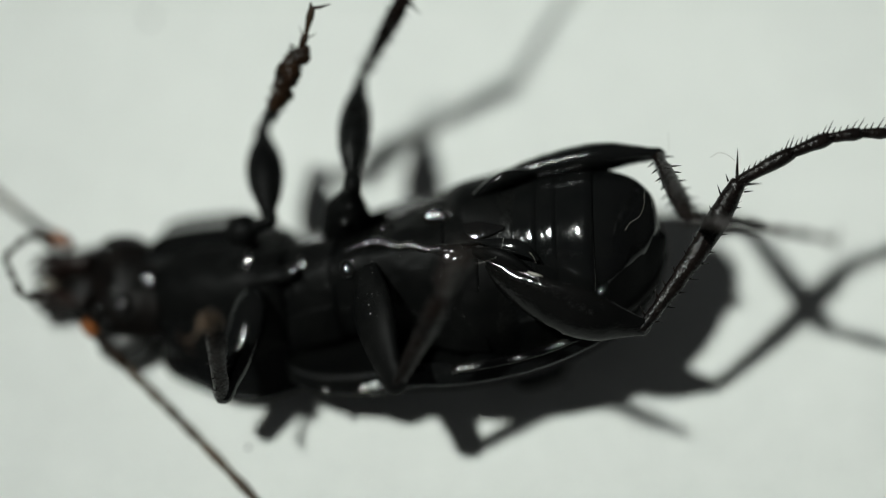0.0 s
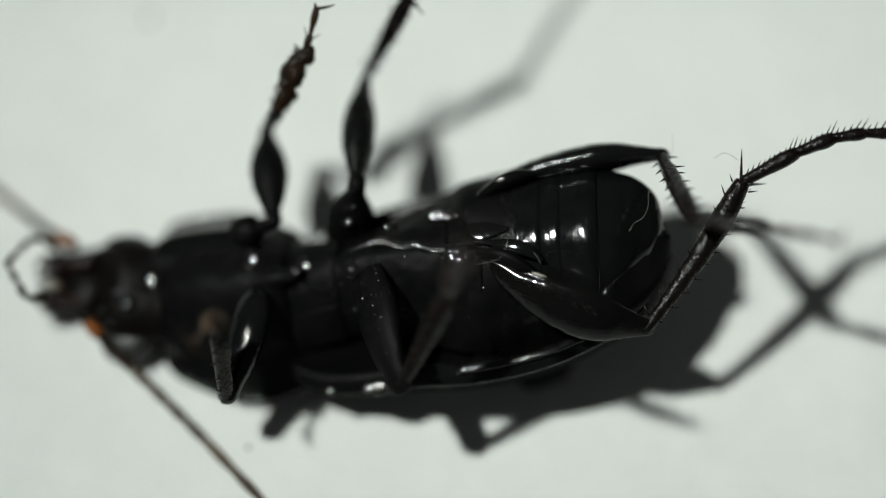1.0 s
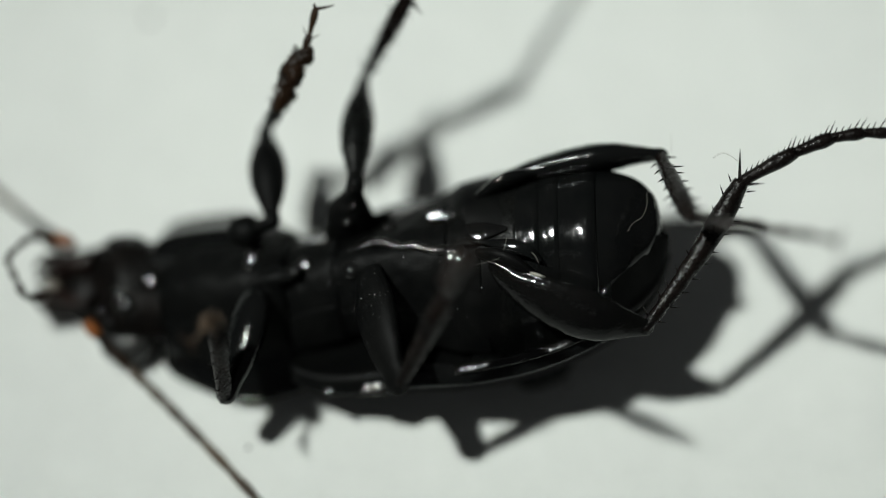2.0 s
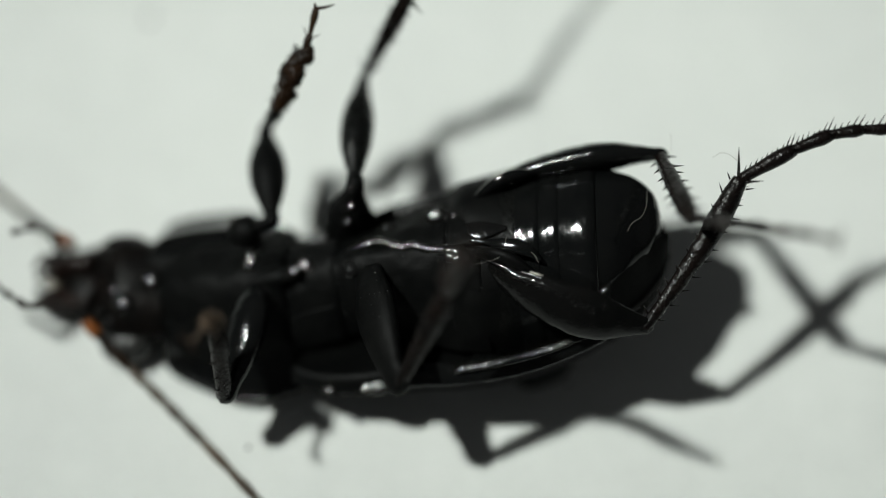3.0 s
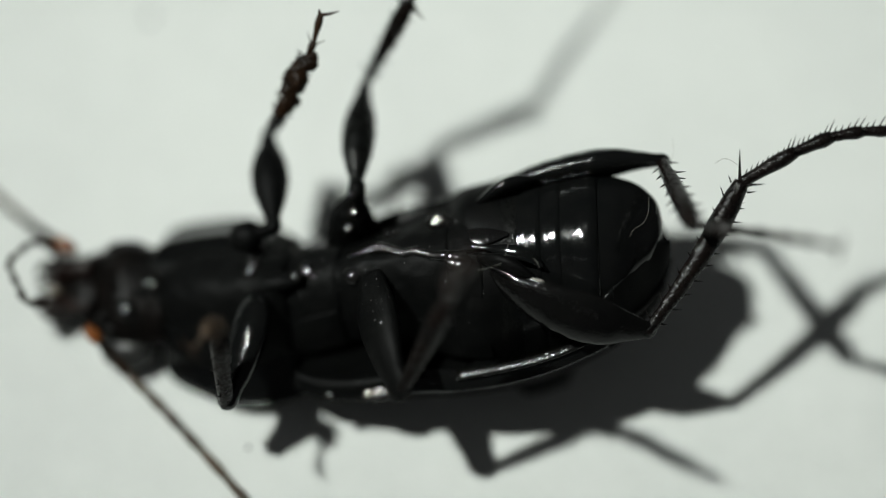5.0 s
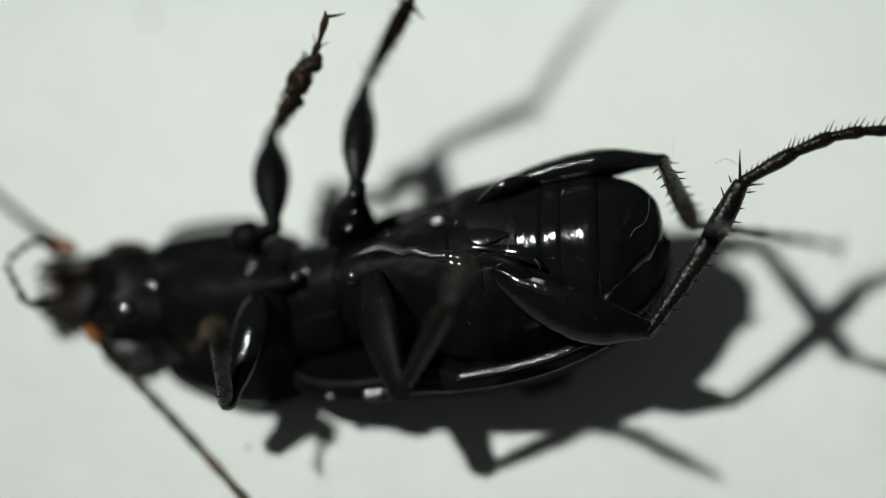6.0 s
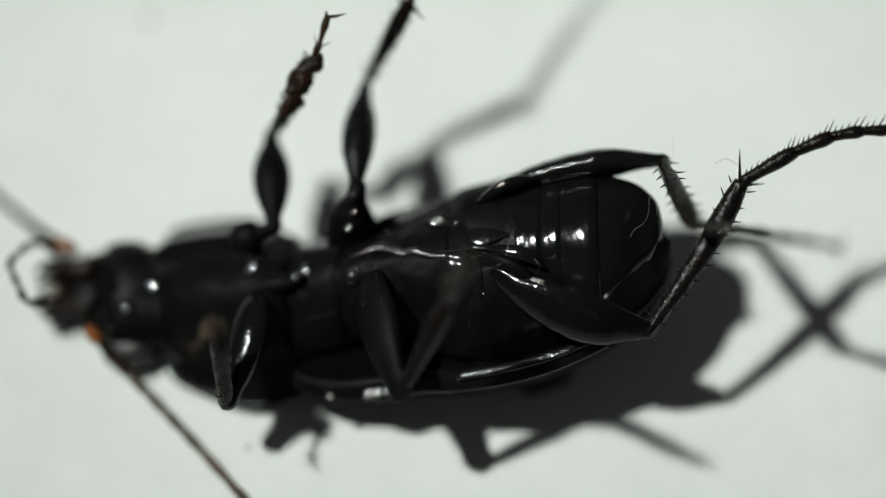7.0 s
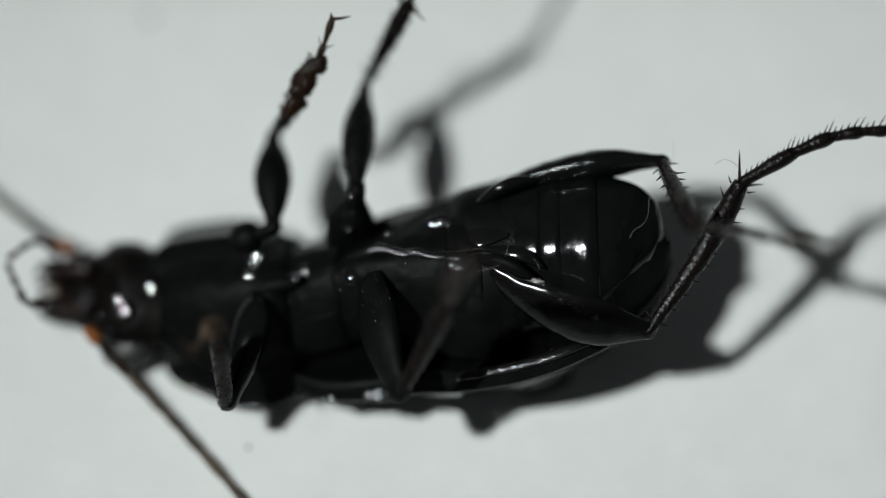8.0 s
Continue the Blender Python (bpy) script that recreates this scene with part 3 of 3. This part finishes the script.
def leg(points, thick, shin, foot, bulge, foot_mat=LIMB, hip=0.0, comb=0.0, lobes=False, up=(0, 0, 1), shin_flat=0.8, root=0.42, knee=0.34, slim=False, flat=0.78, wide=None, spurs=(), sides=(), skin=BLACK, hooked=False, spindle=False, cone=False, down=1.0, bow=(0, 0, 0)):
    """A leg from hip to claws: points are the hip, the femur's root, the knee, the shin's end and the foot's joints."""
    p = [Vector(q) - BASE for q in points]
    rnd = random.Random(len(points) + int(thick * 1000) + int(p[2].x * 10))
    if hip:
        way = (p[1] - p[0]) if (p[1] - p[0]).length > 0.6 else (p[1] - p[0]).normalized() * 0.6
        bm = tube(bmesh.new(), [p[0] - way * 0.8 - EW * hip * 0.3, p[0] - way * 0.25, p[0] + way * 0.35, p[0] + way * 0.9], [hip * 1.15, hip * 1.1, hip * 0.95, hip * 0.62, hip * 0.3], 22, 22, 0.9, EU)
        if not cone:
            bm = blob(bmesh.new(), p[0], (EU * hip, EV * hip * 0.95, EW * hip * 0.8), 22, 14)
        part("coxa", bm, MATT, beetle, "rounded glossy black hip", lumps=0.05, lump=0.22)
        part("trochanter", tube(bmesh.new(), [p[0].lerp(p[1], 0.2), p[1].lerp(p[2], 0.02), p[1].lerp(p[2], 0.1)], [hip * 0.42, hip * 0.4, hip * 0.36], 14, 10), MATT, beetle, "short black joint at the thigh's root", lumps=0.02, lump=0.2)
    mid = p[1].lerp(p[2], 0.5) + Vector(bulge)
    path = [p[1], p[1].lerp(p[2], 0.25) + Vector(bulge) * 0.75, mid, p[1].lerp(p[2], 0.75) + Vector(bulge) * 0.75, p[1].lerp(p[2], 0.95 if knee > 0.5 else 1.0)]
    swell = (root, 0.42, 0.68, 0.9, 1.0, 0.97, 0.8, 0.5, knee) if spindle else (root, 0.78, 0.96, 1.0, 0.94, 0.82, 0.68, 0.55 * 0.5 + knee * 0.5, knee)
    if slim:
        swell = (root, 0.64, 0.77, 0.88, 0.96, 1.0, 0.9, 0.62, knee)
    across = Vector(wide) if wide else Vector(bulge) if Vector(bulge).length > 0.05 else Vector(up)
    bm = tube(bmesh.new(), path, [thick * f for f in swell], 24, 44, flat, across, dome=0.95)
    femur = part("femur", bm, skin, beetle, "swollen glossy black thigh", p[1], lumps=0.015, lump=0.25)
    bm = bmesh.new()
    for k in range(26):
        f = rnd.uniform(0.12, 0.97)
        c = curve([Vector(q) for q in path], f)
        q = (p[2] - p[1]).normalized()
        a = (q.orthogonal() @ Matrix.Rotation(rnd.uniform(0, 6.28), 3, q)).normalized()
        c += a * thick * flat * 0.8 * math.sin(math.pi * min(0.95, f * 0.85 + 0.12))
        spine(bm, c, c + (a * 0.8 + q * 0.6).normalized() * rnd.uniform(0.1, 0.22), 0.008, n=3)
    tagged(part("setae", bm, LIMB, femur, "sparse fine bristles on the thigh"), kind="stuff")
    pores(femur, 60 if thick == 0.64 and skin == MATT else 10 if skin in (MATT, DULL) else 5, 0.018, int(thick * 1000))
    tip = p[3]
    d = (tip - p[2]).normalized()
    s0, s1 = shin

    def along(f):
        return p[2].lerp(tip, f) + Vector(bow) * math.sin(math.pi * min(f, 1.0))

    bm = tube(bmesh.new(), [p[2] - d * 0.08, along(0.25), along(0.5), along(0.75), tip], [s0 * 0.8, s0, (s0 + s1) * 0.5, s1 * 0.95, s1 * 1.05, s1 * 0.7], 18, 70, shin_flat, up, 0.1)
    part("tibia", bm, LIMB, femur, "slender black-brown spined shin", lumps=0.012, lump=0.07)
    bm = bmesh.new()
    across = [Vector(x).normalized() for x in sides] or [d.orthogonal().normalized(), -d.orthogonal().normalized()]
    length = (tip - p[2]).length
    for a in across:
        n = int(length / 0.42)
        for k in range(n):
            f = (k + 0.8 + rnd.uniform(-0.15, 0.15)) / n * 0.98
            r = s0 + (s1 - s0) * f
            c = along(f) + a * r * 0.85
            part("spine", spine(bmesh.new(), c, c + (a + d * rnd.uniform(0.5, 0.9)).normalized() * rnd.uniform(0.16, 0.3), 0.028), LIMB, femur)
    for k in range(int(150 * down)):
        f = rnd.uniform(0.05, 1)
        a = (d.orthogonal() @ Matrix.Rotation(rnd.uniform(0, 6.28), 3, d)).normalized()
        c = along(f) + a * (s0 + (s1 - s0) * f) * 0.8
        spine(bm, c, c + (a * 0.7 * down + d).normalized() * rnd.uniform(0.08, 0.19) * (0.4 + 0.6 * down), 0.009, n=3)
    tagged(part("fuzz", bm, LIMB, femur, "short dark fuzz along the shin"), kind="stuff")
    for s in spurs:
        part("tibial_spur", spine(bmesh.new(), tip - d * 0.1, tip + Vector(s), 0.05, n=7), LIMB, femur, "pointed dark spur")
    joints = p[3:]
    for k in range(len(joints) - 1):
        a, b = joints[k], joints[k + 1]
        q = (b - a).normalized()
        r = foot * (1 - 0.07 * k)
        if lobes and k > 2:
            r = foot * (0.34 if k == 3 else 0.46)
        bm = bmesh.new()
        if lobes and k < 3:
            r = foot * (1.0, 1.05, 0.9)[k]
            hang = Vector((r * 0.8, -r * 0.15, -r * 0.1)) if hooked else Vector()
            tube(bm, [a - hang * 0.3, a.lerp(b, 0.6), b + hang], [r * 0.55, r * 0.8, r * 0.86, r * 0.5], 16, 16, 0.8, up, 0.7)
            tube(bm, [a.lerp(b, 0.4), b + hang * 0.2, b + (b - a).normalized() * r * 0.3], [r * 0.5, r * 0.7, r * 0.4], 12, 8, 0.8, up, 0.5)
            for _ in range(150):
                f = rnd.uniform(0.05, 1.05)
                o = (q.orthogonal() @ Matrix.Rotation(rnd.uniform(0, 6.28), 3, q)).normalized()
                c = a.lerp(b, f) + o * r * 0.7
                spine(bm, c, c + (o + q * rnd.uniform(-0.3, 0.7)).normalized() * rnd.uniform(0.08, 0.2), 0.011, n=3)
        elif k == len(joints) - 2:
            tube(bm, [a, a.lerp(b, 0.5), b], [r * 0.4, r * 0.5, r * 0.75, r * 0.6], 10, 9, 0.85, up)
        else:
            tube(bm, [a, a.lerp(b, 0.5), b + q * 0.04], [r * 0.7, r * 0.78, r * 0.85, r * 1.0, r * 0.8] if comb else [r * 0.55, r * 0.7, r * 0.85, r * 1.0, r * 0.6], 10, 9, 0.85, up, 0.1)
            for o in (1, -1):
                w = (q.cross(Vector((0, -0.42, 0.906))) if hooked else Vector(up).cross(q)).normalized()
                c = b - q * 0.03 + (Vector(up) * 0.3 + w * o).normalized() * r * 0.8
                spine(bm, c, c + (q + w * o * 0.9).normalized() * 0.26, 0.02)
        if comb:
            n = int((b - a).length / 0.14)
            for j in range(n):
                c = a.lerp(b, (j + 0.6) / n) + Vector(up) * r * 0.6
                spine(bm, c, c + (Vector(up) + q * rnd.uniform(0.3, 0.7)).normalized() * comb * (rnd.uniform(0.6, 0.9) + 0.5 * (j > n - 3)), 0.023)
            c = b - Vector(up) * r * 0.5
            spine(bm, c, c + (q - Vector(up) * 0.15).normalized() * 0.3, 0.025)
        part("tarsomere", bm, LIMB if foot_mat == BROWN and k < 2 and not lobes else foot_mat, femur, "small joint of the foot")
    a, b = joints[-2], joints[-1]
    q = (b - a).normalized()
    w = q.cross(Vector((0, -0.42, 0.906))).normalized()
    for o in (1, -1):
        bend = [b, b + q * 0.1 + w * o * 0.14, b + q * 0.08 + w * o * 0.34]
        if hooked:  # one claw spread wide, the other folded
            bend = [b, b + q * 0.08 + w * 0.2, b + q * 0.22 + w * 0.44] if o > 0 else [b - q * 0.04, b + q * 0.07 - w * 0.05, b + q * 0.14 - w * 0.07]
        bm = tube(bmesh.new(), bend, [0.05, 0.04, 0.01], 7, 8)
        part("claw", bm, BROWN, femur, "small curved brown claw")
    return femur


def lobe(points, r, keel=()):
    p = [Vector(q) - BASE for q in points]
    if keel:
        bm = tube(bmesh.new(), [Vector(q) - BASE for q in keel], [0.03, 0.08, 0.17, 0.18, 0.03], 20, 60, 0.3, (0.3, 0.95, 0.27))
        part("trochanter_keel", bm, BLACK, beetle, "smooth shiny edge of the thigh's root joint")
    part("trochanter", tube(bmesh.new(), p, [r * 0.5, r, r * 0.9, r * 0.15], 14, 16, 0.7), MATT if keel else BLACK, beetle, "leaf-shaped glossy black joint at the thigh's root")


for s in (-1, 1):
    elytron(s)
abdomen()
thorax()
skull = head()
near_palp = palp([(-10.3, -2.12, 1.4), (-10.82, -2.4, 1.8), (-11.08, -2.01, 1.9), (-11.26, -1.65, 2.0), (-11.4, -1.31, 2.0)], skull)
far_palp = palp([(-10.2, -0.8, 1.2), (-10.53, -0.6, 1.6), (-10.87, -0.66, 1.8), (-11.11, -1.01, 2.0), (-11.4, -1.31, 2.0)], skull)
near_antenna = antenna([(-9.34, -2.89, 1.4), (-8.57, -3.64, 0.95), (-7.55, -4.54, 0.5), (-6.5, -5.56, 0.28), (-5.0, -7.16, 0.17), (-3.24, -9.12, 0.16)])
antenna([(-9.82, -0.67, 1.35), (-11.01, 0.31, 0.8), (-12.04, 1.27, 0.5), (-13.41, 2.47, 0.25), (-15.1, 3.83, 0.17)])

VIEW = Vector((0, 0.9, 0.42))
near_hind = leg([(0.83, -2.11, 4.15), (1.25, -2.41, 3.95), (5.15, -3.98, 3.65), (7.51, -0.65, 5.3), (8.8, -0.03, 5.7), (9.72, 0.3, 5.9), (10.49, 0.4, 6.0), (11.15, 0.42, 6.0), (12.0, 0.28, 5.8)],
                0.68, (0.18, 0.28), 0.2, (-0.15, -0.42, 0.25), LIMB, skin=THIGH, root=0.5, slim=True, flat=0.38, wide=(0.2, 0.62, 0.73), comb=0.3, bow=(0.1, -0.05, 0), up=VIEW, spurs=((-0.05, 0.75, 0.35), (0.55, -0.15, 0.2)), sides=((-0.85, 0.5, 0.2), (0.85, -0.5, -0.2)))
far_hind = leg([(0.84, -0.62, 3.7), (1.28, -0.07, 3.7), (5.55, 0.4, 4.55), (6.12, -2.4, 6.5), (7.18, -2.8, 7.0), (7.8, -3.09, 7.4), (8.34, -3.37, 7.8), (8.77, -3.54, 8.0), (9.26, -3.86, 8.4)],
               0.64, (0.2, 0.28), 0.17, (0, 0.2, 0.06), BROWN, skin=FLANK, root=0.45, knee=0.42, slim=True, flat=0.6, wide=(0, -0.3, 0.95), up=VIEW, spurs=((0.4, -0.1, 0.2), (-0.1, -0.3, 0.3)), sides=((0.9, 0.3, 0.1), (-0.9, -0.3, -0.1)))
near_mid = leg([(-1.87, -1.87, 3.30), (-1.86, -2.37, 3.40), (-1.07, -5.73, 3.8), (0.12, -4.2, 6.0), (0.22, -4.14, 7.1), (0.33, -4.3, 8.0), (0.44, -4.52, 8.65), (0.52, -4.64, 9.1), (0.6, -4.8, 9.8)],
               0.64, (0.17, 0.26), 0.27, (-0.08, -0.1, 0.1), RUST, skin=MATT, root=0.6, knee=0.58, flat=0.5, wide=(0.7, 0, 0.7), hip=0.28, up=(1, 0, 0), spurs=((0.2, 0, 0.4),))
far_mid = leg([(-2.38, -0.49, 3.0), (-2.24, -0.28, 3.90), (-2.07, 3.16, 3.5), (-0.87, 4.38, 5.75), (-0.53, 5.28, 6.0), (-0.28, 5.93, 6.2), (-0.06, 6.4, 6.4), (0.12, 6.77, 6.5), (0.46, 7.42, 6.7)],
              0.44, (0.12, 0.22), 0.14, (-0.06, 0.0, 0.0), LIMB, skin=DULL, spindle=True, cone=True, down=2.0, root=0.36, flat=0.95, hip=0.6, up=(1, 0, 0), spurs=((0.4, -0.5, -0.12), (-0.22, 0.1, 0.1)), sides=((0.9, -0.4, 0), (-0.9, 0.4, 0)))
near_front = leg([(-4.83, -1.87, 2.30), (-4.87, -2.46, 2.55), (-5.51, -5.43, 2.3), (-5.58, -4.42, 4.4), (-5.58, -4.4, 4.85), (-5.64, -4.48, 5.2), (-5.78, -4.72, 5.35), (-5.93, -5.0, 5.4), (-6.1, -5.33, 5.75)],
                 0.58, (0.2, 0.24), 0.22, (0.14, -0.05, 0.26), FUZZ, skin=FLANK, knee=0.52, flat=0.7, wide=(0.85, 0, 0.5), hip=0.28, lobes=True, up=(1, 0, 0))
far_front = leg([(-5.12, -0.96, 2.85), (-4.38, -0.91, 3.20), (-4.66, 2.02, 2.85), (-4.22, 1.66, 4.6), (-4.01, 2.06, 4.95), (-3.79, 2.48, 5.3), (-3.52, 2.83, 5.6), (-3.36, 3.12, 5.85), (-3.18, 3.66, 6.3)],
                0.49, (0.15, 0.2), 0.3, (-0.02, 0.0, 0.0), BROWN, skin=MATT, spindle=True, root=0.26, flat=0.95, hip=0.45, lobes=True, hooked=True, up=(1, 0, 0))


def glint_row(femur):
    """Beads added to draw the glint along the upper side of a thigh: a close row of shiny bumps that scatters towards
    the knee.
    """
    rnd = random.Random(12)
    up = Vector((-0.244, -0.196, 0.95)).normalized()
    side = up.orthogonal().normalized()
    line = [Vector(q) - BASE for q in ((1.1, -2.4, 4.32), (1.39, -2.59, 4.35), (1.67, -2.78, 4.38), (1.87, -2.93, 4.4), (2.22, -3.08, 4.45), (2.64, -3.26, 4.5), (3.06, -3.45, 4.51), (3.48, -3.62, 4.47), (3.9, -3.78, 4.39))]
    d = (line[-1] - line[0]).normalized()
    bm = tube(bmesh.new(), [q + up * 0.01 for q in line[:7]], [0.04, 0.07, 0.08, 0.1, 0.1, 0.09, 0.04], 14, 200, 0.3, up.cross(d), 0.1)
    for _ in range(110):
        f = 0.25 + 0.75 * rnd.random() ** 0.7
        r = rnd.uniform(0.014, 0.036)
        spread = 0.05 + 0.1 * f
        c = curve(line, f) + up.cross(d) * rnd.uniform(-1.3, 1.0) * spread + Vector((rnd.uniform(-0.03, 0.03), 0, 0))
        blob(bm, c - up * (r * 0.2 + 0.02), (up * (r * 0.4 + 0.02), side * r, up.cross(side) * r), 10, 6)
    tagged(part("glint_row", bm, NODULE, femur, "row of shiny beads added along the thigh's glint", lumps=0.004, lump=0.07), kind="stuff")


glint_row(near_hind)
lobe([(0.9, -2.2, 4.15), (1.6, -2.5, 4.45), (2.4, -2.95, 4.4)], 0.28, ((0.7, -1.87, 4.16), (1.15, -1.97, 4.28), (1.6, -2.11, 4.42), (2.05, -2.25, 4.5), (2.5, -2.55, 4.44)))
lobe([(0.9, -0.55, 4.0), (1.7, -0.2, 4.35), (2.55, -0.02, 4.35)], 0.26)

# ---- lint on the beetle ----


def fibre(points, r, label, name="lint_fibre"):
    p = [Vector(q) - Vector(points[0]) for q in points]
    ob = part(name, tube(bmesh.new(), p, [r, r, r], 5, 8 * len(p)), FIBRE)
    ob.location = Vector(points[0]) * MM
    return tagged(ob, label, "lint", "lint fibres on the beetle")


lint = [(fibre(q, r, text), Vector(q[0])) for q, r, text in (
    ([(5.42, -1.02, 4.3), (5.4, -0.72, 4.42), (5.23, -0.66, 4.52), (5.18, -1.13, 4.68), (5.04, -1.49, 4.76), (4.8, -1.67, 4.78), (4.68, -1.88, 4.76)], 0.003, "pale curled fibre on the beetle's tail"),
    ([(6.89, 0.11, 4.9), (7.11, 0.2, 5.0), (7.31, 0.08, 5.1), (7.46, -0.18, 5.3)], 0.006, "hair-thin fibre on the beetle's hind shin"),
    ([(0.86, -2.71, 4.55), (1.14, -2.67, 4.62), (1.43, -2.57, 4.66), (1.57, -2.3, 4.68), (1.63, -1.99, 4.6)], 0.003, "thin curved fibre on the beetle's hip"),
    ([(2.0, -1.97, 4.42), (2.21, -2.29, 4.5), (2.35, -2.49, 4.56), (2.43, -2.67, 4.54)], 0.0024, "short bent fibre on the beetle's belly"),
    ([(5.8, 0.18, 4.7), (5.86, 0.48, 4.8), (5.85, 0.82, 4.9)], 0.0035, "single upright hair on the beetle's knee"),
)]


def flake():
    bm = bmesh.new()
    rows = []
    for k in range(7):
        f = k / 6
        r = 0.03 * math.sin(math.pi * (0.1 + 0.8 * f)) + 0.008
        c = Vector((0.42 * f, -0.17 * f, 0.02 * math.sin(3 * f)))
        rows.append([c + Vector((0.0, -r, -r * 0.6)), c + Vector((0, r, r * 0.4)), c + Vector((0, r, r * 0.4 - 0.012)), c + Vector((0, -r, -r * 0.6 - 0.012))])
    ob = part("lint_flake", rings(bm, rows), FIBRE)
    ob.location = Vector((2.2, -2.9, 4.5)) * MM
    return tagged(ob, "pale splinter of lint on the beetle's thigh", "lint"), Vector((2.2, -2.9, 4.5))


lint.append(flake())

# ---- torch ----


def torch():
    """A small hand torch, built with its lens at the origin, shining down its own -z."""
    bm = bmesh.new()
    prof = [(1.65, 2.6), (1.65, 2.2), (1.6, 0.05), (2.2, 0.0), (2.4, 0.3), (2.4, 3.0), (1.9, 4.2), (1.9, 14.0), (2.1, 14.3), (2.1, 15.5), (1.5, 16.0)]
    rings(bm, [[Vector((r * math.cos(2 * math.pi * k / 32), r * math.sin(2 * math.pi * k / 32), z)) for k in range(32)] for r, z in prof])
    ob = tagged(part("pocket_torch", bm, METAL), "small dark metal pocket torch, switched on", "torch")
    bm = bmesh.new()
    rings(bm, [[Vector((r * math.cos(2 * math.pi * k / 32), r * math.sin(2 * math.pi * k / 32), z)) for k in range(32)] for r, z in ((1.5, 2.2), (1.6, 2.3))])
    part("lens", bm, GLOW, ob, "glowing white lens")
    bm = bmesh.new()
    blob(bm, (1.9, 0, 8.0), ((0, 0, 1.2), (0, 0.6, 0), (0.3, 0, 0)), 14, 8)
    part("switch", bm, METAL, ob)
    return ob


lamp = torch()


def motions():
    # The beetle shifts a little on the paper: seconds, mm to the right, mm away.
    shifts = [(0.0, -0.097, 0.17), (0.3, 0.0, 0.158), (1.0, 0.008, 0.155), (1.5, -0.022, 0.15), (3.0, -0.035, 0.169), (3.3, -0.04, 0.03), (3.5, -0.04, 0.015),
              (4.0, -0.018, -0.005), (4.5, 0, 0), (6.0, 0.017, -0.009), (7.5, 0.013, -0.009), (8.0, 0.009, -0.028)]
    walk(beetle, [(t, Matrix.Translation((BASE + Vector((x, y, 0))) * MM)) for t, x, y in shifts])
    for ob, at in lint:
        walk(ob, [(t, Matrix.Translation((at + Vector((x, y, 0))) * MM)) for t, x, y in shifts])

    # The far front leg leans over slowly; the feelers open and close.
    def swing(ob, axis, rows):
        at = ob.location.copy()
        walk(ob, [(t, Matrix.Translation(at) @ Matrix.Rotation(radians(a), 4, Vector(axis))) for t, a in rows])

    eye_way = Vector((0, -0.42, 0.906))
    swing(far_front, eye_way, [(0.0, 0.7), (1.5, 0.5), (3.0, 0.2), (4.5, 0.0), (6.0, -2.0), (7.0, -2.3), (7.5, -3.4), (8.0, -3.7)])
    swing(near_hind, eye_way, [(0.0, -0.95), (1.5, -0.85), (3.0, -0.4), (3.3, -0.1), (3.5, 0.0), (4.5, 0.2), (6.0, 0.35), (8.0, 0.4)])
    beats = [(0.0, 0, 0), (0.2, 0, 0), (0.4, 4, -4), (0.6, 5, -6), (0.8, 15, 5), (1.0, 4, -5), (1.2, 0, -5), (1.4, 2, -5), (1.5, 18, 8), (1.6, 20, 10), (1.8, 4, 0), (2.4, 0, 0),
             (2.8, 10, 0), (3.0, 32, 30), (3.2, 3, 3), (3.4, -6, -5), (3.6, -6, -5), (3.8, -3, 0), (4.0, -6, -4), (4.2, -5, -3), (4.4, 0, 2), (4.6, 2, 3), (5.2, 0, 0), (5.8, 3, 3), (6.0, 3, 3),
             (6.2, 0, 0), (6.4, 42, 37), (6.5, 20, 18), (6.6, 4, 4), (6.8, 0, 0), (7.4, -1, 0), (7.8, 0, 0), (7.9, 3, 3), (8.0, 1, 5)]
    swing(near_palp, eye_way, [(t, a) for t, a, _ in beats])
    swing(far_palp, eye_way, [(t, -b) for t, _, b in beats])
    swing(near_antenna, (0, 0, 1), [(0.0, 0.1), (1.0, 0.5), (1.7, 0.1), (3.5, -0.1), (4.5, -1.3), (6.0, -1.4), (8.0, -1.5)])

    # The torch is held by hand and wanders.
    places = [(0.0, -29.9, -1.0), (0.5, -28.4, -1.7), (1.0, -30.6, -2.3), (1.5, -28.9, -1.7), (3.0, -33.2, 3.1), (3.5, -31.1, 2.5), (4.0, -33.4, 3.1), (4.5, -33.8, 5.0),
              (6.0, -33.4, 4.3), (6.5, -32.6, 3.7), (7.0, -32.0, 2.5), (7.5, -31.0, 2.2), (7.8, -31.2, -0.6), (7.9, -32.2, -7.0), (8.0, -33.5, -14.0)]
    walk(lamp, [(t, look(Vector((x, y, 62.0)) * MM, Vector((26.0, 6.0, 0)) * MM)) for t, x, y in places])


motions()
